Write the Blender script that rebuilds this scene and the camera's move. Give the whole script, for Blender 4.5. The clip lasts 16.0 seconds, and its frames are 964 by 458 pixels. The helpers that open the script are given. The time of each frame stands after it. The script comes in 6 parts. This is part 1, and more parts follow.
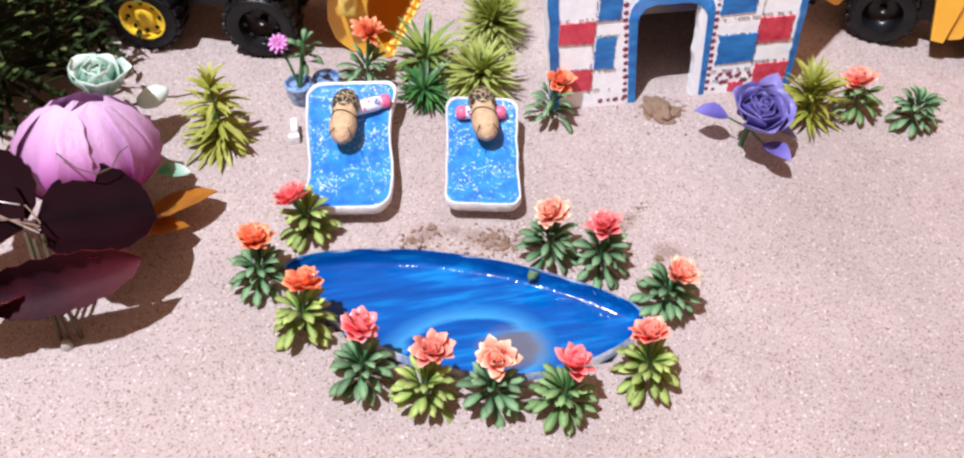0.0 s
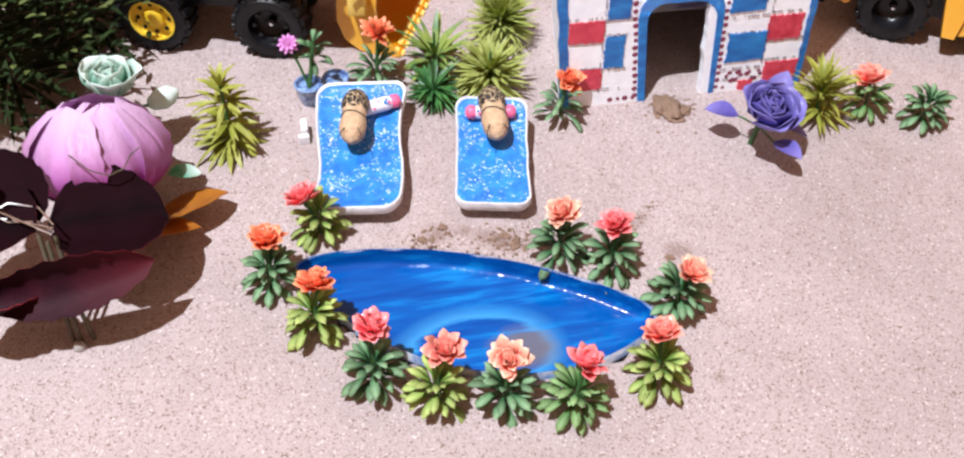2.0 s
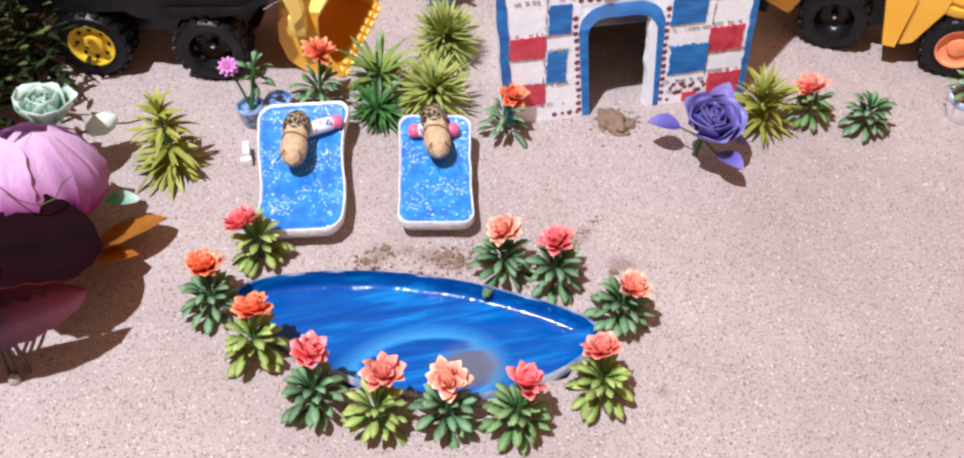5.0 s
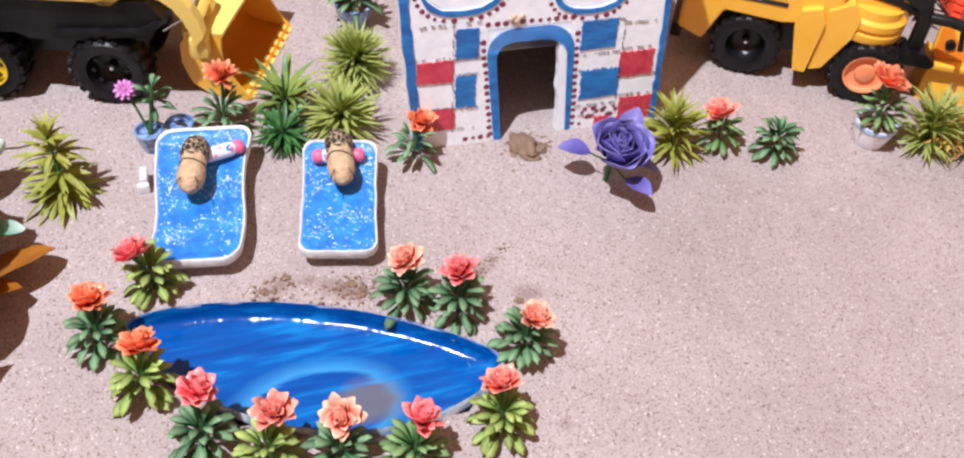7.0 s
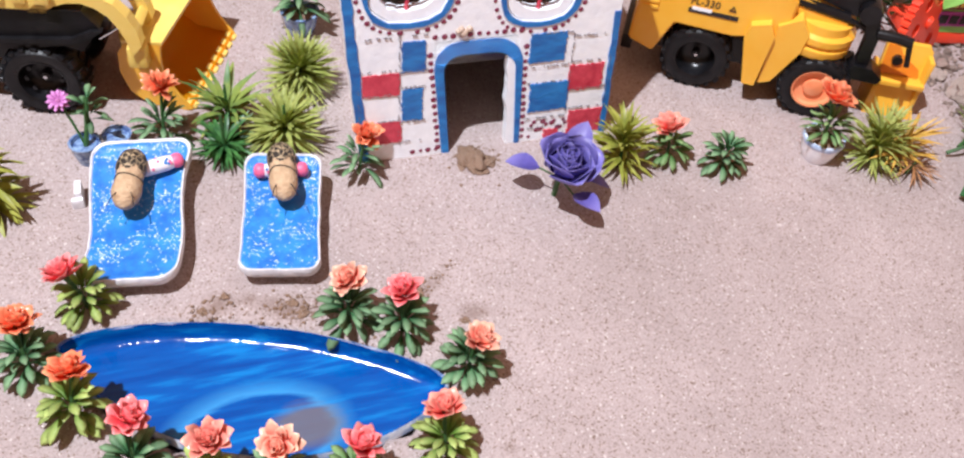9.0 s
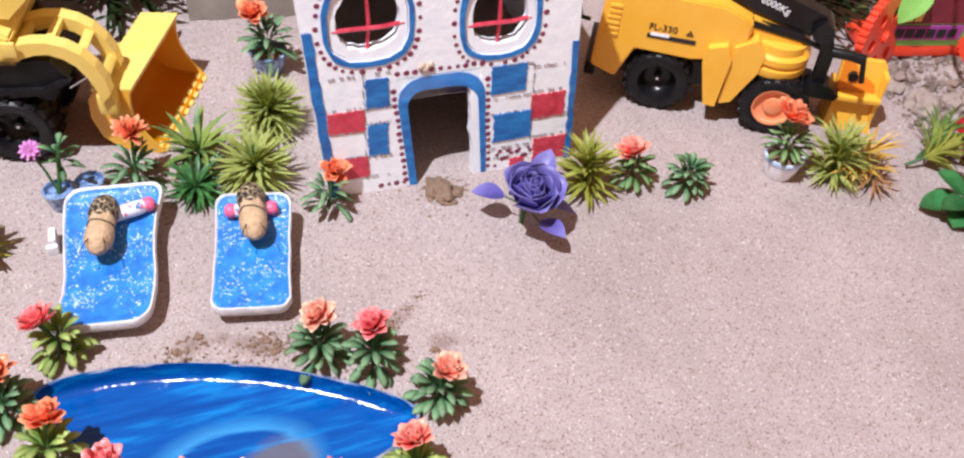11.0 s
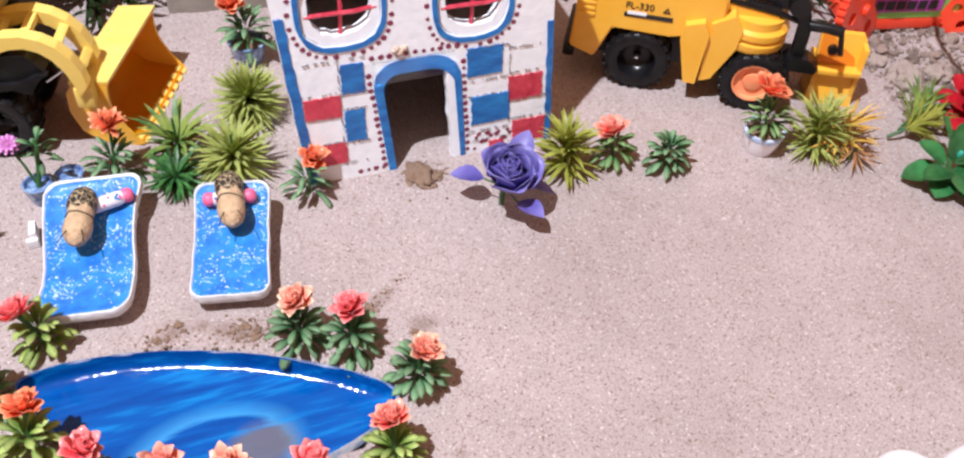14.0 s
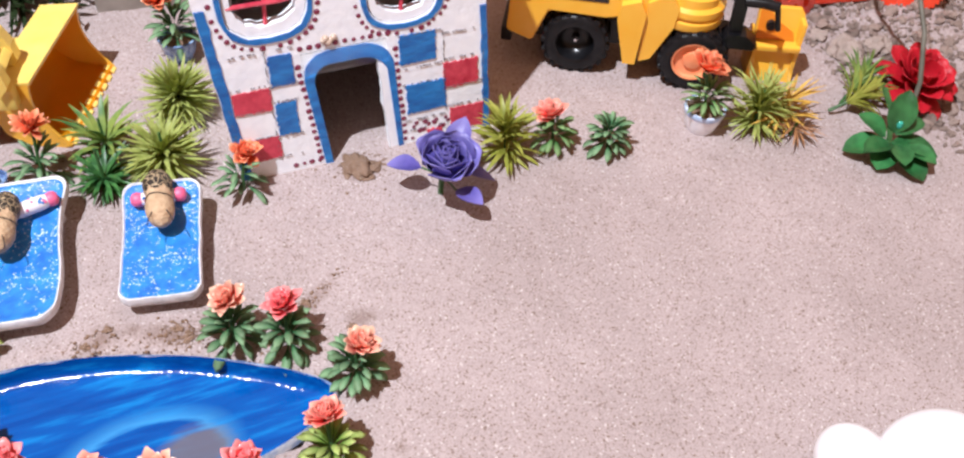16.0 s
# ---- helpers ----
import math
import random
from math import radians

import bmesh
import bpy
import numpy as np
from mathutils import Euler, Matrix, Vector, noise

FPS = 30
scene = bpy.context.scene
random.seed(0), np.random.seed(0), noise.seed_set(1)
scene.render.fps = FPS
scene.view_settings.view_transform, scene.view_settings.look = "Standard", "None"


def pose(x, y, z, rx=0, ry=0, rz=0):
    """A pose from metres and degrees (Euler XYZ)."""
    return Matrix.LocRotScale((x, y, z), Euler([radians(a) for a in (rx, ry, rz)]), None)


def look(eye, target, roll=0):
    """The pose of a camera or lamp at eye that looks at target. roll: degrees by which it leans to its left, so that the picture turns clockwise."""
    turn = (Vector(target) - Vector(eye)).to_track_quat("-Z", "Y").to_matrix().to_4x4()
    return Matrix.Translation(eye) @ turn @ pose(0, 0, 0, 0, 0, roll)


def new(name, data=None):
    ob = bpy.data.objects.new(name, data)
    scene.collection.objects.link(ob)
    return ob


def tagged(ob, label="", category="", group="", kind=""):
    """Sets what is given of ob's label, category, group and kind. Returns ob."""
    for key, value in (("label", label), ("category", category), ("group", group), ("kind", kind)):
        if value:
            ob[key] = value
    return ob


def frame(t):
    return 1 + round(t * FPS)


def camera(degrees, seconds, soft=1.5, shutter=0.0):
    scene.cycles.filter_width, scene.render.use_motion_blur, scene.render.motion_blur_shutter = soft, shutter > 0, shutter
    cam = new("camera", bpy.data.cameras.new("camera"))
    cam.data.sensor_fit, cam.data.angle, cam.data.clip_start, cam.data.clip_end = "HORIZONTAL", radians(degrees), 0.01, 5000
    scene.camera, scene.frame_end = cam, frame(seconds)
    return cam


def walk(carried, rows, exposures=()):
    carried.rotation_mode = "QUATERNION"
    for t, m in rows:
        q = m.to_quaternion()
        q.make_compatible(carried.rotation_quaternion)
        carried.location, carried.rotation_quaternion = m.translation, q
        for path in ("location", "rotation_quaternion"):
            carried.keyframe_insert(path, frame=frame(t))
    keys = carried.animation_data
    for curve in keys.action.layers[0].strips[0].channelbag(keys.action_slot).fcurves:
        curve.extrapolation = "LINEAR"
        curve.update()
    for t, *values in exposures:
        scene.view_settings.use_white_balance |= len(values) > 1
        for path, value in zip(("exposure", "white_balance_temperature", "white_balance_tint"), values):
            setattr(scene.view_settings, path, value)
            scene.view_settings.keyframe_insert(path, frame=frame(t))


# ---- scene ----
cam = camera(54.92, 16.0, 2.3)
PATH = [
    (0, (-0.0160, 0.0763, 0.3780), (0.1359, 0.7277, -0.3654), 2.99),
    (0.5, (-0.0178, 0.0768, 0.3778), (0.1368, 0.7275, -0.3657), 3.47),
    (1, (-0.0172, 0.0754, 0.3783), (0.1289, 0.7320, -0.3616), 2.30),
    (1.5, (-0.0171, 0.0759, 0.3790), (0.1267, 0.7309, -0.3628), 2.11),
    (2, (-0.0183, 0.0774, 0.3786), (0.1270, 0.7284, -0.3665), 2.35),
    (2.5, (-0.0167, 0.0766, 0.3802), (0.1262, 0.7313, -0.3621), 1.97),
    (3, (-0.0152, 0.0763, 0.3819), (0.1305, 0.7346, -0.3567), 1.87),
    (5.5, (0.0095, 0.0784, 0.3793), (0.1870, 0.7311, -0.3572), 2.39),
    (6, (0.0197, 0.0789, 0.3769), (0.2091, 0.7271, -0.3607), 2.63),
    (6.5, (0.0315, 0.0800, 0.3760), (0.2360, 0.7303, -0.3556), 2.94),
    (7, (0.0278, 0.0846, 0.3794), (0.2521, 0.7363, -0.3452), 5.26),
    (7.5, (0.0357, 0.0864, 0.3799), (0.2858, 0.7379, -0.3363), 6.58),
    (8, (0.0391, 0.0921, 0.3764), (0.3096, 0.7323, -0.3426), 7.89),
    (8.2, (0.0386, 0.0939, 0.3751), (0.3083, 0.7294, -0.3484), 8.43),
    (10.3, (0.0392, 0.0967, 0.3955), (0.2975, 0.7399, -0.3253), 6.70),
    (10.5, (0.0410, 0.0940, 0.3948), (0.3036, 0.7406, -0.3214), 6.27),
    (11, (0.0515, 0.0889, 0.3955), (0.3248, 0.7377, -0.3146), 5.88),
    (11.5, (0.0573, 0.0873, 0.3932), (0.3436, 0.7319, -0.3158), 6.75),
    (12, (0.0642, 0.0839, 0.3894), (0.3523, 0.7253, -0.3217), 5.83),
    (12.5, (0.0699, 0.0814, 0.3886), (0.3556, 0.7222, -0.3240), 4.80),
    (13, (0.0673, 0.0799, 0.3871), (0.3498, 0.7182, -0.3290), 4.94),
    (13.5, (0.0626, 0.0786, 0.3919), (0.3325, 0.7245, -0.3222), 4.08),
    (14, (0.0650, 0.0787, 0.3920), (0.3304, 0.7252, -0.3233), 3.95),
    (14.5, (0.0656, 0.0775, 0.3890), (0.3353, 0.7226, -0.3259), 4.61),
    (15, (0.0704, 0.0771, 0.3881), (0.3398, 0.7199, -0.3290), 3.80),
    (15.5, (0.0789, 0.0766, 0.3861), (0.3613, 0.7130, -0.3316), 3.50),
    (16, (0.0846, 0.0755, 0.3836), (0.3764, 0.7078, -0.3341), 3.37),
]
walk(cam, [(t, look(eye, target, roll)) for t, eye, target, roll in PATH], [(0, 0.13), (3, 0.10), (5.5, 0.02), (8, 0.01), (11, 0.0), (16, 0.02)])


# ---- light ----
world = bpy.data.worlds.new("world")
scene.world = world
world.use_nodes = True
bg = world.node_tree.nodes["Background"]
bg.inputs[0].default_value = (1.0, 0.56, 0.38, 1)
bg.inputs[1].default_value = 0.48
# one cool-white lamp over the table, warm dim room light all round
lamp = new("lamp", bpy.data.lights.new("lamp", "POINT"))
lamp.data.energy, lamp.data.shadow_soft_size, lamp.data.color = 365.0, 0.022, (0.955, 1.0, 1.10)
lamp.matrix_world = pose(-0.64, 0.06, 2.2)


# ---- materials ----
def mat(name, c1, c2=None, scale=200.0, rough=0.5, bump=0.0, bscale=None, spec=0.5, rnd=0.0, trans=0.0, coat=0.0, metal=0.0,
        stretch=(1, 1, 1), grad=None, fine=0.0, world_space=False):
    """Two noise scales between c1 and c2, optional gradient along local x as (length, tip colour), bump and per-object variation."""
    m = bpy.data.materials.new(name)
    m.use_nodes = True
    nt = m.node_tree
    n, l = nt.nodes, nt.links
    b = n["Principled BSDF"]
    tc = n.new("ShaderNodeTexCoord")
    mp = n.new("ShaderNodeMapping")
    mp.inputs["Scale"].default_value = stretch
    l.new(tc.outputs["Object"], mp.inputs[0])
    no = n.new("ShaderNodeTexNoise")
    no.inputs["Scale"].default_value, no.inputs["Detail"].default_value, no.inputs["Roughness"].default_value = scale, 6, 0.6
    l.new(mp.outputs[0], no.inputs["Vector"])
    rp = n.new("ShaderNodeValToRGB")
    rp.color_ramp.elements[0].position, rp.color_ramp.elements[1].position = 0.32, 0.68
    rp.color_ramp.elements[0].color = (*c1, 1)
    rp.color_ramp.elements[1].color = (*(c2 or c1), 1)
    l.new(no.outputs[0], rp.inputs[0])
    col = rp.outputs[0]
    if grad:
        sx = n.new("ShaderNodeSeparateXYZ")
        l.new(tc.outputs["Object"], sx.inputs[0])
        mr = n.new("ShaderNodeMapRange")
        mr.inputs["From Min"].default_value, mr.inputs["From Max"].default_value = grad[0] * 0.35, grad[0]
        l.new(sx.outputs[0], mr.inputs[0])
        mx = n.new("ShaderNodeMix")
        mx.data_type = "RGBA"
        l.new(mr.outputs[0], mx.inputs[0])
        l.new(col, mx.inputs[6])
        mx.inputs[7].default_value = (*grad[1], 1)
        col = mx.outputs[2]
    if rnd:
        oi = n.new("ShaderNodeObjectInfo")
        hs = n.new("ShaderNodeHueSaturation")
        ma = n.new("ShaderNodeMapRange")
        ma.inputs["To Min"].default_value, ma.inputs["To Max"].default_value = 1 - rnd, 1 + rnd
        l.new(oi.outputs["Random"], ma.inputs[0])
        l.new(ma.outputs[0], hs.inputs["Value"])
        l.new(col, hs.inputs["Color"])
        col = hs.outputs[0]
    l.new(col, b.inputs["Base Color"])
    b.inputs["Roughness"].default_value = rough
    b.inputs["Specular IOR Level"].default_value = spec
    b.inputs["Metallic"].default_value = metal
    b.inputs["Transmission Weight"].default_value = trans
    b.inputs["Coat Weight"].default_value = coat
    b.inputs["Coat Roughness"].default_value = 0.12
    if bump:
        nb = n.new("ShaderNodeTexNoise")
        nb.inputs["Scale"].default_value, nb.inputs["Detail"].default_value = bscale or scale * 3, 4
        l.new(mp.outputs[0], nb.inputs["Vector"])
        bp = n.new("ShaderNodeBump")
        bp.inputs["Strength"].default_value, bp.inputs["Distance"].default_value = bump, 0.001
        l.new(nb.outputs[0], bp.inputs["Height"])
        l.new(bp.outputs[0], b.inputs["Normal"])
    return m


def translucent(m, amount=0.3):
    """Lets some light through thin petals and leaves."""
    nt = m.node_tree
    b, out = nt.nodes["Principled BSDF"], nt.nodes["Material Output"]
    tr, mx = nt.nodes.new("ShaderNodeBsdfTranslucent"), nt.nodes.new("ShaderNodeMixShader")
    mx.inputs[0].default_value = amount
    nt.links.new(b.inputs["Base Color"].links[0].from_socket, tr.inputs[0])
    nt.links.new(b.outputs[0], mx.inputs[1])
    nt.links.new(tr.outputs[0], mx.inputs[2])
    nt.links.new(mx.outputs[0], out.inputs[0])
    return m


def sand_material(name, dark, light, grain, stains=()):
    m = bpy.data.materials.new(name)
    m.use_nodes = True
    n, l = m.node_tree.nodes, m.node_tree.links
    b = n["Principled BSDF"]
    tc = n.new("ShaderNodeTexCoord")

    def noise_tex(scale, detail, rough=0.6):
        t = n.new("ShaderNodeTexNoise")
        t.inputs["Scale"].default_value, t.inputs["Detail"].default_value, t.inputs["Roughness"].default_value = scale, detail, rough
        l.new(tc.outputs["Object"], t.inputs["Vector"])
        return t

    def ramp(src, stops):
        r = n.new("ShaderNodeValToRGB")
        r.color_ramp.elements[0].position, r.color_ramp.elements[0].color = stops[0][0], (*stops[0][1], 1)
        r.color_ramp.elements[1].position, r.color_ramp.elements[1].color = stops[-1][0], (*stops[-1][1], 1)
        for p, c in stops[1:-1]:
            r.color_ramp.elements.new(p).color = (*c, 1)
        l.new(src, r.inputs[0])
        return r

    def mix(f, a, c, mode="MIX"):
        x = n.new("ShaderNodeMix")
        x.data_type, x.blend_type = "RGBA", mode
        if isinstance(f, float):
            x.inputs[0].default_value = f
        else:
            l.new(f, x.inputs[0])
        l.new(a, x.inputs[6])
        l.new(c, x.inputs[7]) if not isinstance(c, tuple) else None
        if isinstance(c, tuple):
            x.inputs[7].default_value = (*c, 1)
        return x.outputs[2]

    broad = noise_tex(9.0, 5)
    patch = noise_tex(150.0, 6, 0.7)
    base = ramp(broad.outputs[0], [(0.3, dark), (0.7, light)]).outputs[0]
    fine = noise_tex(grain, 3, 0.75)
    gr = ramp(fine.outputs[0], [(0.28, (0.55, 0.5, 0.48)), (0.5, (1, 1, 1)), (0.75, (1.18, 1.16, 1.15))]).outputs[0]
    col = mix(1.0, base, gr, "MULTIPLY")
    v = n.new("ShaderNodeTexVoronoi")
    v.inputs["Scale"].default_value = grain * 1.45
    l.new(tc.outputs["Object"], v.inputs["Vector"])
    sep = n.new("ShaderNodeSeparateColor")
    l.new(v.outputs["Color"], sep.inputs[0])
    darkf = ramp(sep.outputs[0], [(0.925, (0, 0, 0)), (0.95, (1, 1, 1))]).outputs[0]
    whitef = ramp(sep.outputs[1], [(0.975, (0, 0, 0)), (0.985, (1, 1, 1))]).outputs[0]
    col = mix(darkf, col, (0.19, 0.13, 0.1))
    col = mix(whitef, col, (0.6, 0.54, 0.52))
    for cx, cy, sx, sy, rot, strength in stains:
        q = n.new("ShaderNodeMapping")
        q.vector_type = "TEXTURE"
        q.inputs["Location"].default_value = (cx, cy, 0)
        q.inputs["Rotation"].default_value = (0, 0, radians(rot))
        q.inputs["Scale"].default_value = (sx * 2, sy * 2, 1000)
        l.new(tc.outputs["Object"], q.inputs[0])
        ln = n.new("ShaderNodeVectorMath")
        ln.operation = "LENGTH"
        l.new(q.outputs[0], ln.inputs[0])
        ad = n.new("ShaderNodeMath")
        ad.operation = "MULTIPLY_ADD"
        l.new(patch.outputs[0], ad.inputs[0])
        ad.inputs[1].default_value = 0.8
        l.new(ln.outputs["Value"], ad.inputs[2])
        f = ramp(ad.outputs[0], [(0.5, (strength,) * 3), (0.98, (0, 0, 0))]).outputs[0]
        col = mix(f, col, (0.16, 0.10, 0.075))
    l.new(col, b.inputs["Base Color"])
    b.inputs["Roughness"].default_value = 0.9
    b.inputs["Specular IOR Level"].default_value = 0.2
    bp = n.new("ShaderNodeBump")
    bp.inputs["Strength"].default_value, bp.inputs["Distance"].default_value = 0.32, 0.001
    l.new(fine.outputs[0], bp.inputs["Height"])
    l.new(bp.outputs[0], b.inputs["Normal"])
    return m


SAND = sand_material("sand", (0.352, 0.290, 0.280), (0.440, 0.365, 0.356), 900,
                     ((0.029, 0.406, 0.010, 0.008, 20, 0.62), (0.0457, 0.4075, 0.0058, 0.0052, 0, 0.5), (0.062, 0.3985, 0.016, 0.008, -25, 0.66),
                      (0.085, 0.395, 0.016, 0.005, -10, 0.35), (0.132, 0.393, 0.024, 0.006, 38, 0.5), (0.157, 0.373, 0.009, 0.008, 0, 0.55), (0.191, 0.486, 0.014, 0.009, 0, 0.45), (0.151, 0.295, 0.004, 0.0035, 0, 0.45)))
DAMP = sand_material("damp_sand", (0.17, 0.105, 0.07), (0.30, 0.20, 0.14), 700)
ROCK = mat("rock", (0.17, 0.125, 0.105), (0.36, 0.28, 0.24), 120, 0.9, 0.6, 300, 0.2, rnd=0.35)
LEAF_D = mat("leaf_dark", (0.018, 0.08, 0.032), (0.07, 0.21, 0.08), 140, 0.5, 0.25, 500, spec=0.3, rnd=0.25, grad=(0.016, (0.30, 0.46, 0.26)))
LEAF_L = mat("leaf_light", (0.07, 0.17, 0.025), (0.22, 0.36, 0.06), 140, 0.5, 0.25, 500, spec=0.3, rnd=0.25, grad=(0.016, (0.55, 0.64, 0.22)))
LEAF_M = mat("leaf_mid", (0.03, 0.11, 0.03), (0.11, 0.26, 0.07), 140, 0.5, 0.25, 500, spec=0.3, rnd=0.25, grad=(0.016, (0.34, 0.50, 0.22)))
for _m in (LEAF_D, LEAF_L, LEAF_M):
    translucent(_m, 0.18)
LIME = translucent(mat("foliage_lime", (0.33, 0.40, 0.08), (0.66, 0.71, 0.25), 90, 0.45, 0.1, 500), 0.42)
OLIVE = translucent(mat("foliage_olive", (0.26, 0.29, 0.03), (0.56, 0.57, 0.13), 70, 0.45, 0.1, 500), 0.38)
DEEP = translucent(mat("foliage_deep", (0.012, 0.07, 0.022), (0.09, 0.27, 0.07), 90, 0.4, 0.1, 500), 0.15)
TIPPED = translucent(mat("foliage_tipped", (0.04, 0.17, 0.05), (0.42, 0.48, 0.10), 45, 0.4, 0.1, 500), 0.2)
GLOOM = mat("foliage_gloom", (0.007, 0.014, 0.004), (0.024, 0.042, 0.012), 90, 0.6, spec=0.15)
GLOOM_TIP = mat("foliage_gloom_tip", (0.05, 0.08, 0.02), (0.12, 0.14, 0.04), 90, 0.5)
STEM = mat("stem_green", (0.02, 0.08, 0.02), (0.05, 0.14, 0.04), 200, 0.5)


def petal_mat(name, c, tip):
    return translucent(mat(name, c, tuple(min(1, v * 1.25 + 0.02) for v in c), 160, 0.32, 0.1, 400, rnd=0.18, coat=0.25, grad=(0.010, tip)), 0.3)


PET_RED = petal_mat("petal_red", (0.93, 0.10, 0.13), (0.98, 0.42, 0.40))
PET_ORANGE = petal_mat("petal_orange", (0.93, 0.13, 0.05), (0.98, 0.46, 0.24))
PET_CORAL = petal_mat("petal_coral", (0.95, 0.16, 0.14), (0.98, 0.56, 0.42))
PET_PEACH = petal_mat("petal_peach", (0.95, 0.22, 0.16), (0.98, 0.70, 0.50))
PET_PURPLE = translucent(mat("petal_purple", (0.07, 0.055, 0.27), (0.145, 0.12, 0.45), 90, 0.42, 0.15, 300, rnd=0.2, coat=0.08, grad=(0.026, (0.28, 0.25, 0.60))), 0.2)
PET_MAGENTA = mat("petal_magenta", (0.55, 0.16, 0.5), (0.75, 0.35, 0.7), 160, 0.4)
YELLOW = mat("yellow_plastic", (0.94, 0.48, 0.04), (0.97, 0.55, 0.07), 40, 0.34, 0.03, 300, coat=0.2)
LEMON = mat("lemon_plastic", (0.93, 0.67, 0.15), (0.96, 0.74, 0.21), 40, 0.34, 0.03, 300, coat=0.2)
AMBER = mat("amber_plastic", (0.96, 0.46, 0.010), (0.98, 0.52, 0.02), 40, 0.36, 0.03, 300, coat=0.2)
for _m, _a in ((YELLOW, 0.1), (LEMON, 0.12), (AMBER, 0.7)):
    translucent(_m, _a)
BLACK = mat("black_plastic", (0.004, 0.004, 0.005), (0.010, 0.010, 0.012), 120, 0.28, 0.1, 400, spec=0.35)
TYRE = mat("tyre_black", (0.003, 0.003, 0.004), (0.012, 0.012, 0.014), 120, 0.38, 0.3, 400, spec=0.3)
RIM_Y = mat("rim_yellow", (0.75, 0.5, 0.02), (0.82, 0.58, 0.05), 80, 0.4)
RIM_O = mat("rim_orange", (0.88, 0.25, 0.10), (0.92, 0.36, 0.18), 80, 0.4)
RED_P = mat("red_plastic", (0.85, 0.055, 0.02), (0.90, 0.085, 0.04), 60, 0.35, coat=0.2)
GREEN_P = mat("lime_plastic", (0.25, 0.6, 0.12), (0.32, 0.68, 0.18), 60, 0.4)
MAGENTA_P = mat("magenta_card", (0.36, 0.05, 0.32), (0.45, 0.08, 0.4), 60, 0.5)
WHITE = mat("white_plaster", (0.80, 0.84, 0.90), (0.90, 0.93, 0.97), 110, 0.6, 0.35, 260)
BLUE_PAINT = mat("blue_paint", (0.008, 0.09, 0.34), (0.02, 0.22, 0.58), 160, 0.42, 0.4, 400, stretch=(0.4, 1, 1))
RED_PAINT = mat("red_paint", (0.44, 0.02, 0.05), (0.66, 0.07, 0.11), 160, 0.45, 0.4, 400)
DOT_PAINT = mat("dot_paint", (0.07, 0.02, 0.07), (0.34, 0.03, 0.07), 300, 0.5)
CREAM = mat("rim_white", (0.62, 0.62, 0.66), (0.85, 0.85, 0.87), 200, 0.5, 0.5, 500)
INK = mat("ink", (0.01, 0.01, 0.012), (0.02, 0.02, 0.022), 100, 0.5)
GREY_CARD = mat("grey_card", (0.3, 0.27, 0.24), (0.4, 0.36, 0.32), 60, 0.8, 0.2)
SILVER = mat("silver", (0.75, 0.75, 0.78), (0.9, 0.9, 0.92), 100, 0.18, metal=1.0)
WIRE = mat("wire", (0.06, 0.05, 0.03), (0.12, 0.1, 0.06), 100, 0.5)


# ---- mesh helpers ----
def thing(name, loc, label, category, group="", rz=0.0, kind="", rx=0.0, ry=0.0):
    ob = new(name)
    ob.empty_display_size = 0.01
    ob.matrix_basis = pose(*loc, rx, ry, rz)
    return tagged(ob, label, category, group, kind)


def part(name, bm, material, parent=None, label="", smooth=True, m=None):
    """Links a bmesh as one mesh object under a thing or a part."""
    bm.normal_update()
    me = bpy.data.meshes.new(name)
    bm.to_mesh(me)
    bm.free()
    for x in (material if isinstance(material, (list, tuple)) else (material,)):
        me.materials.append(x)
    if smooth:
        me.polygons.foreach_set("use_smooth", [True] * len(me.polygons))
        me.set_sharp_from_angle(angle=radians(48))
    ob = new(name, me)
    ob.parent = parent
    if m:
        ob.matrix_basis = m
    return tagged(ob, label)


def piece(name, data, parent, m):
    ob = new(name, data)
    ob.parent = parent
    ob.matrix_basis = m
    return ob


def box(bm, x0, x1, y0, y1, z0, z1, bevel=0.0, m=None):
    r = bmesh.ops.create_cube(bm, size=1, matrix=Matrix.LocRotScale(((x0 + x1) / 2, (y0 + y1) / 2, (z0 + z1) / 2), None, (x1 - x0, y1 - y0, z1 - z0)))
    vs = r["verts"]
    if bevel:
        es = list({e for v in vs for e in v.link_edges})
        vs = list({v for f in bmesh.ops.bevel(bm, geom=es, offset=bevel, segments=2, profile=0.6, affect="EDGES")["faces"] for v in f.verts} | {v for v in vs if v.is_valid})
    if m:
        bmesh.ops.transform(bm, matrix=m, verts=vs)
    return bm


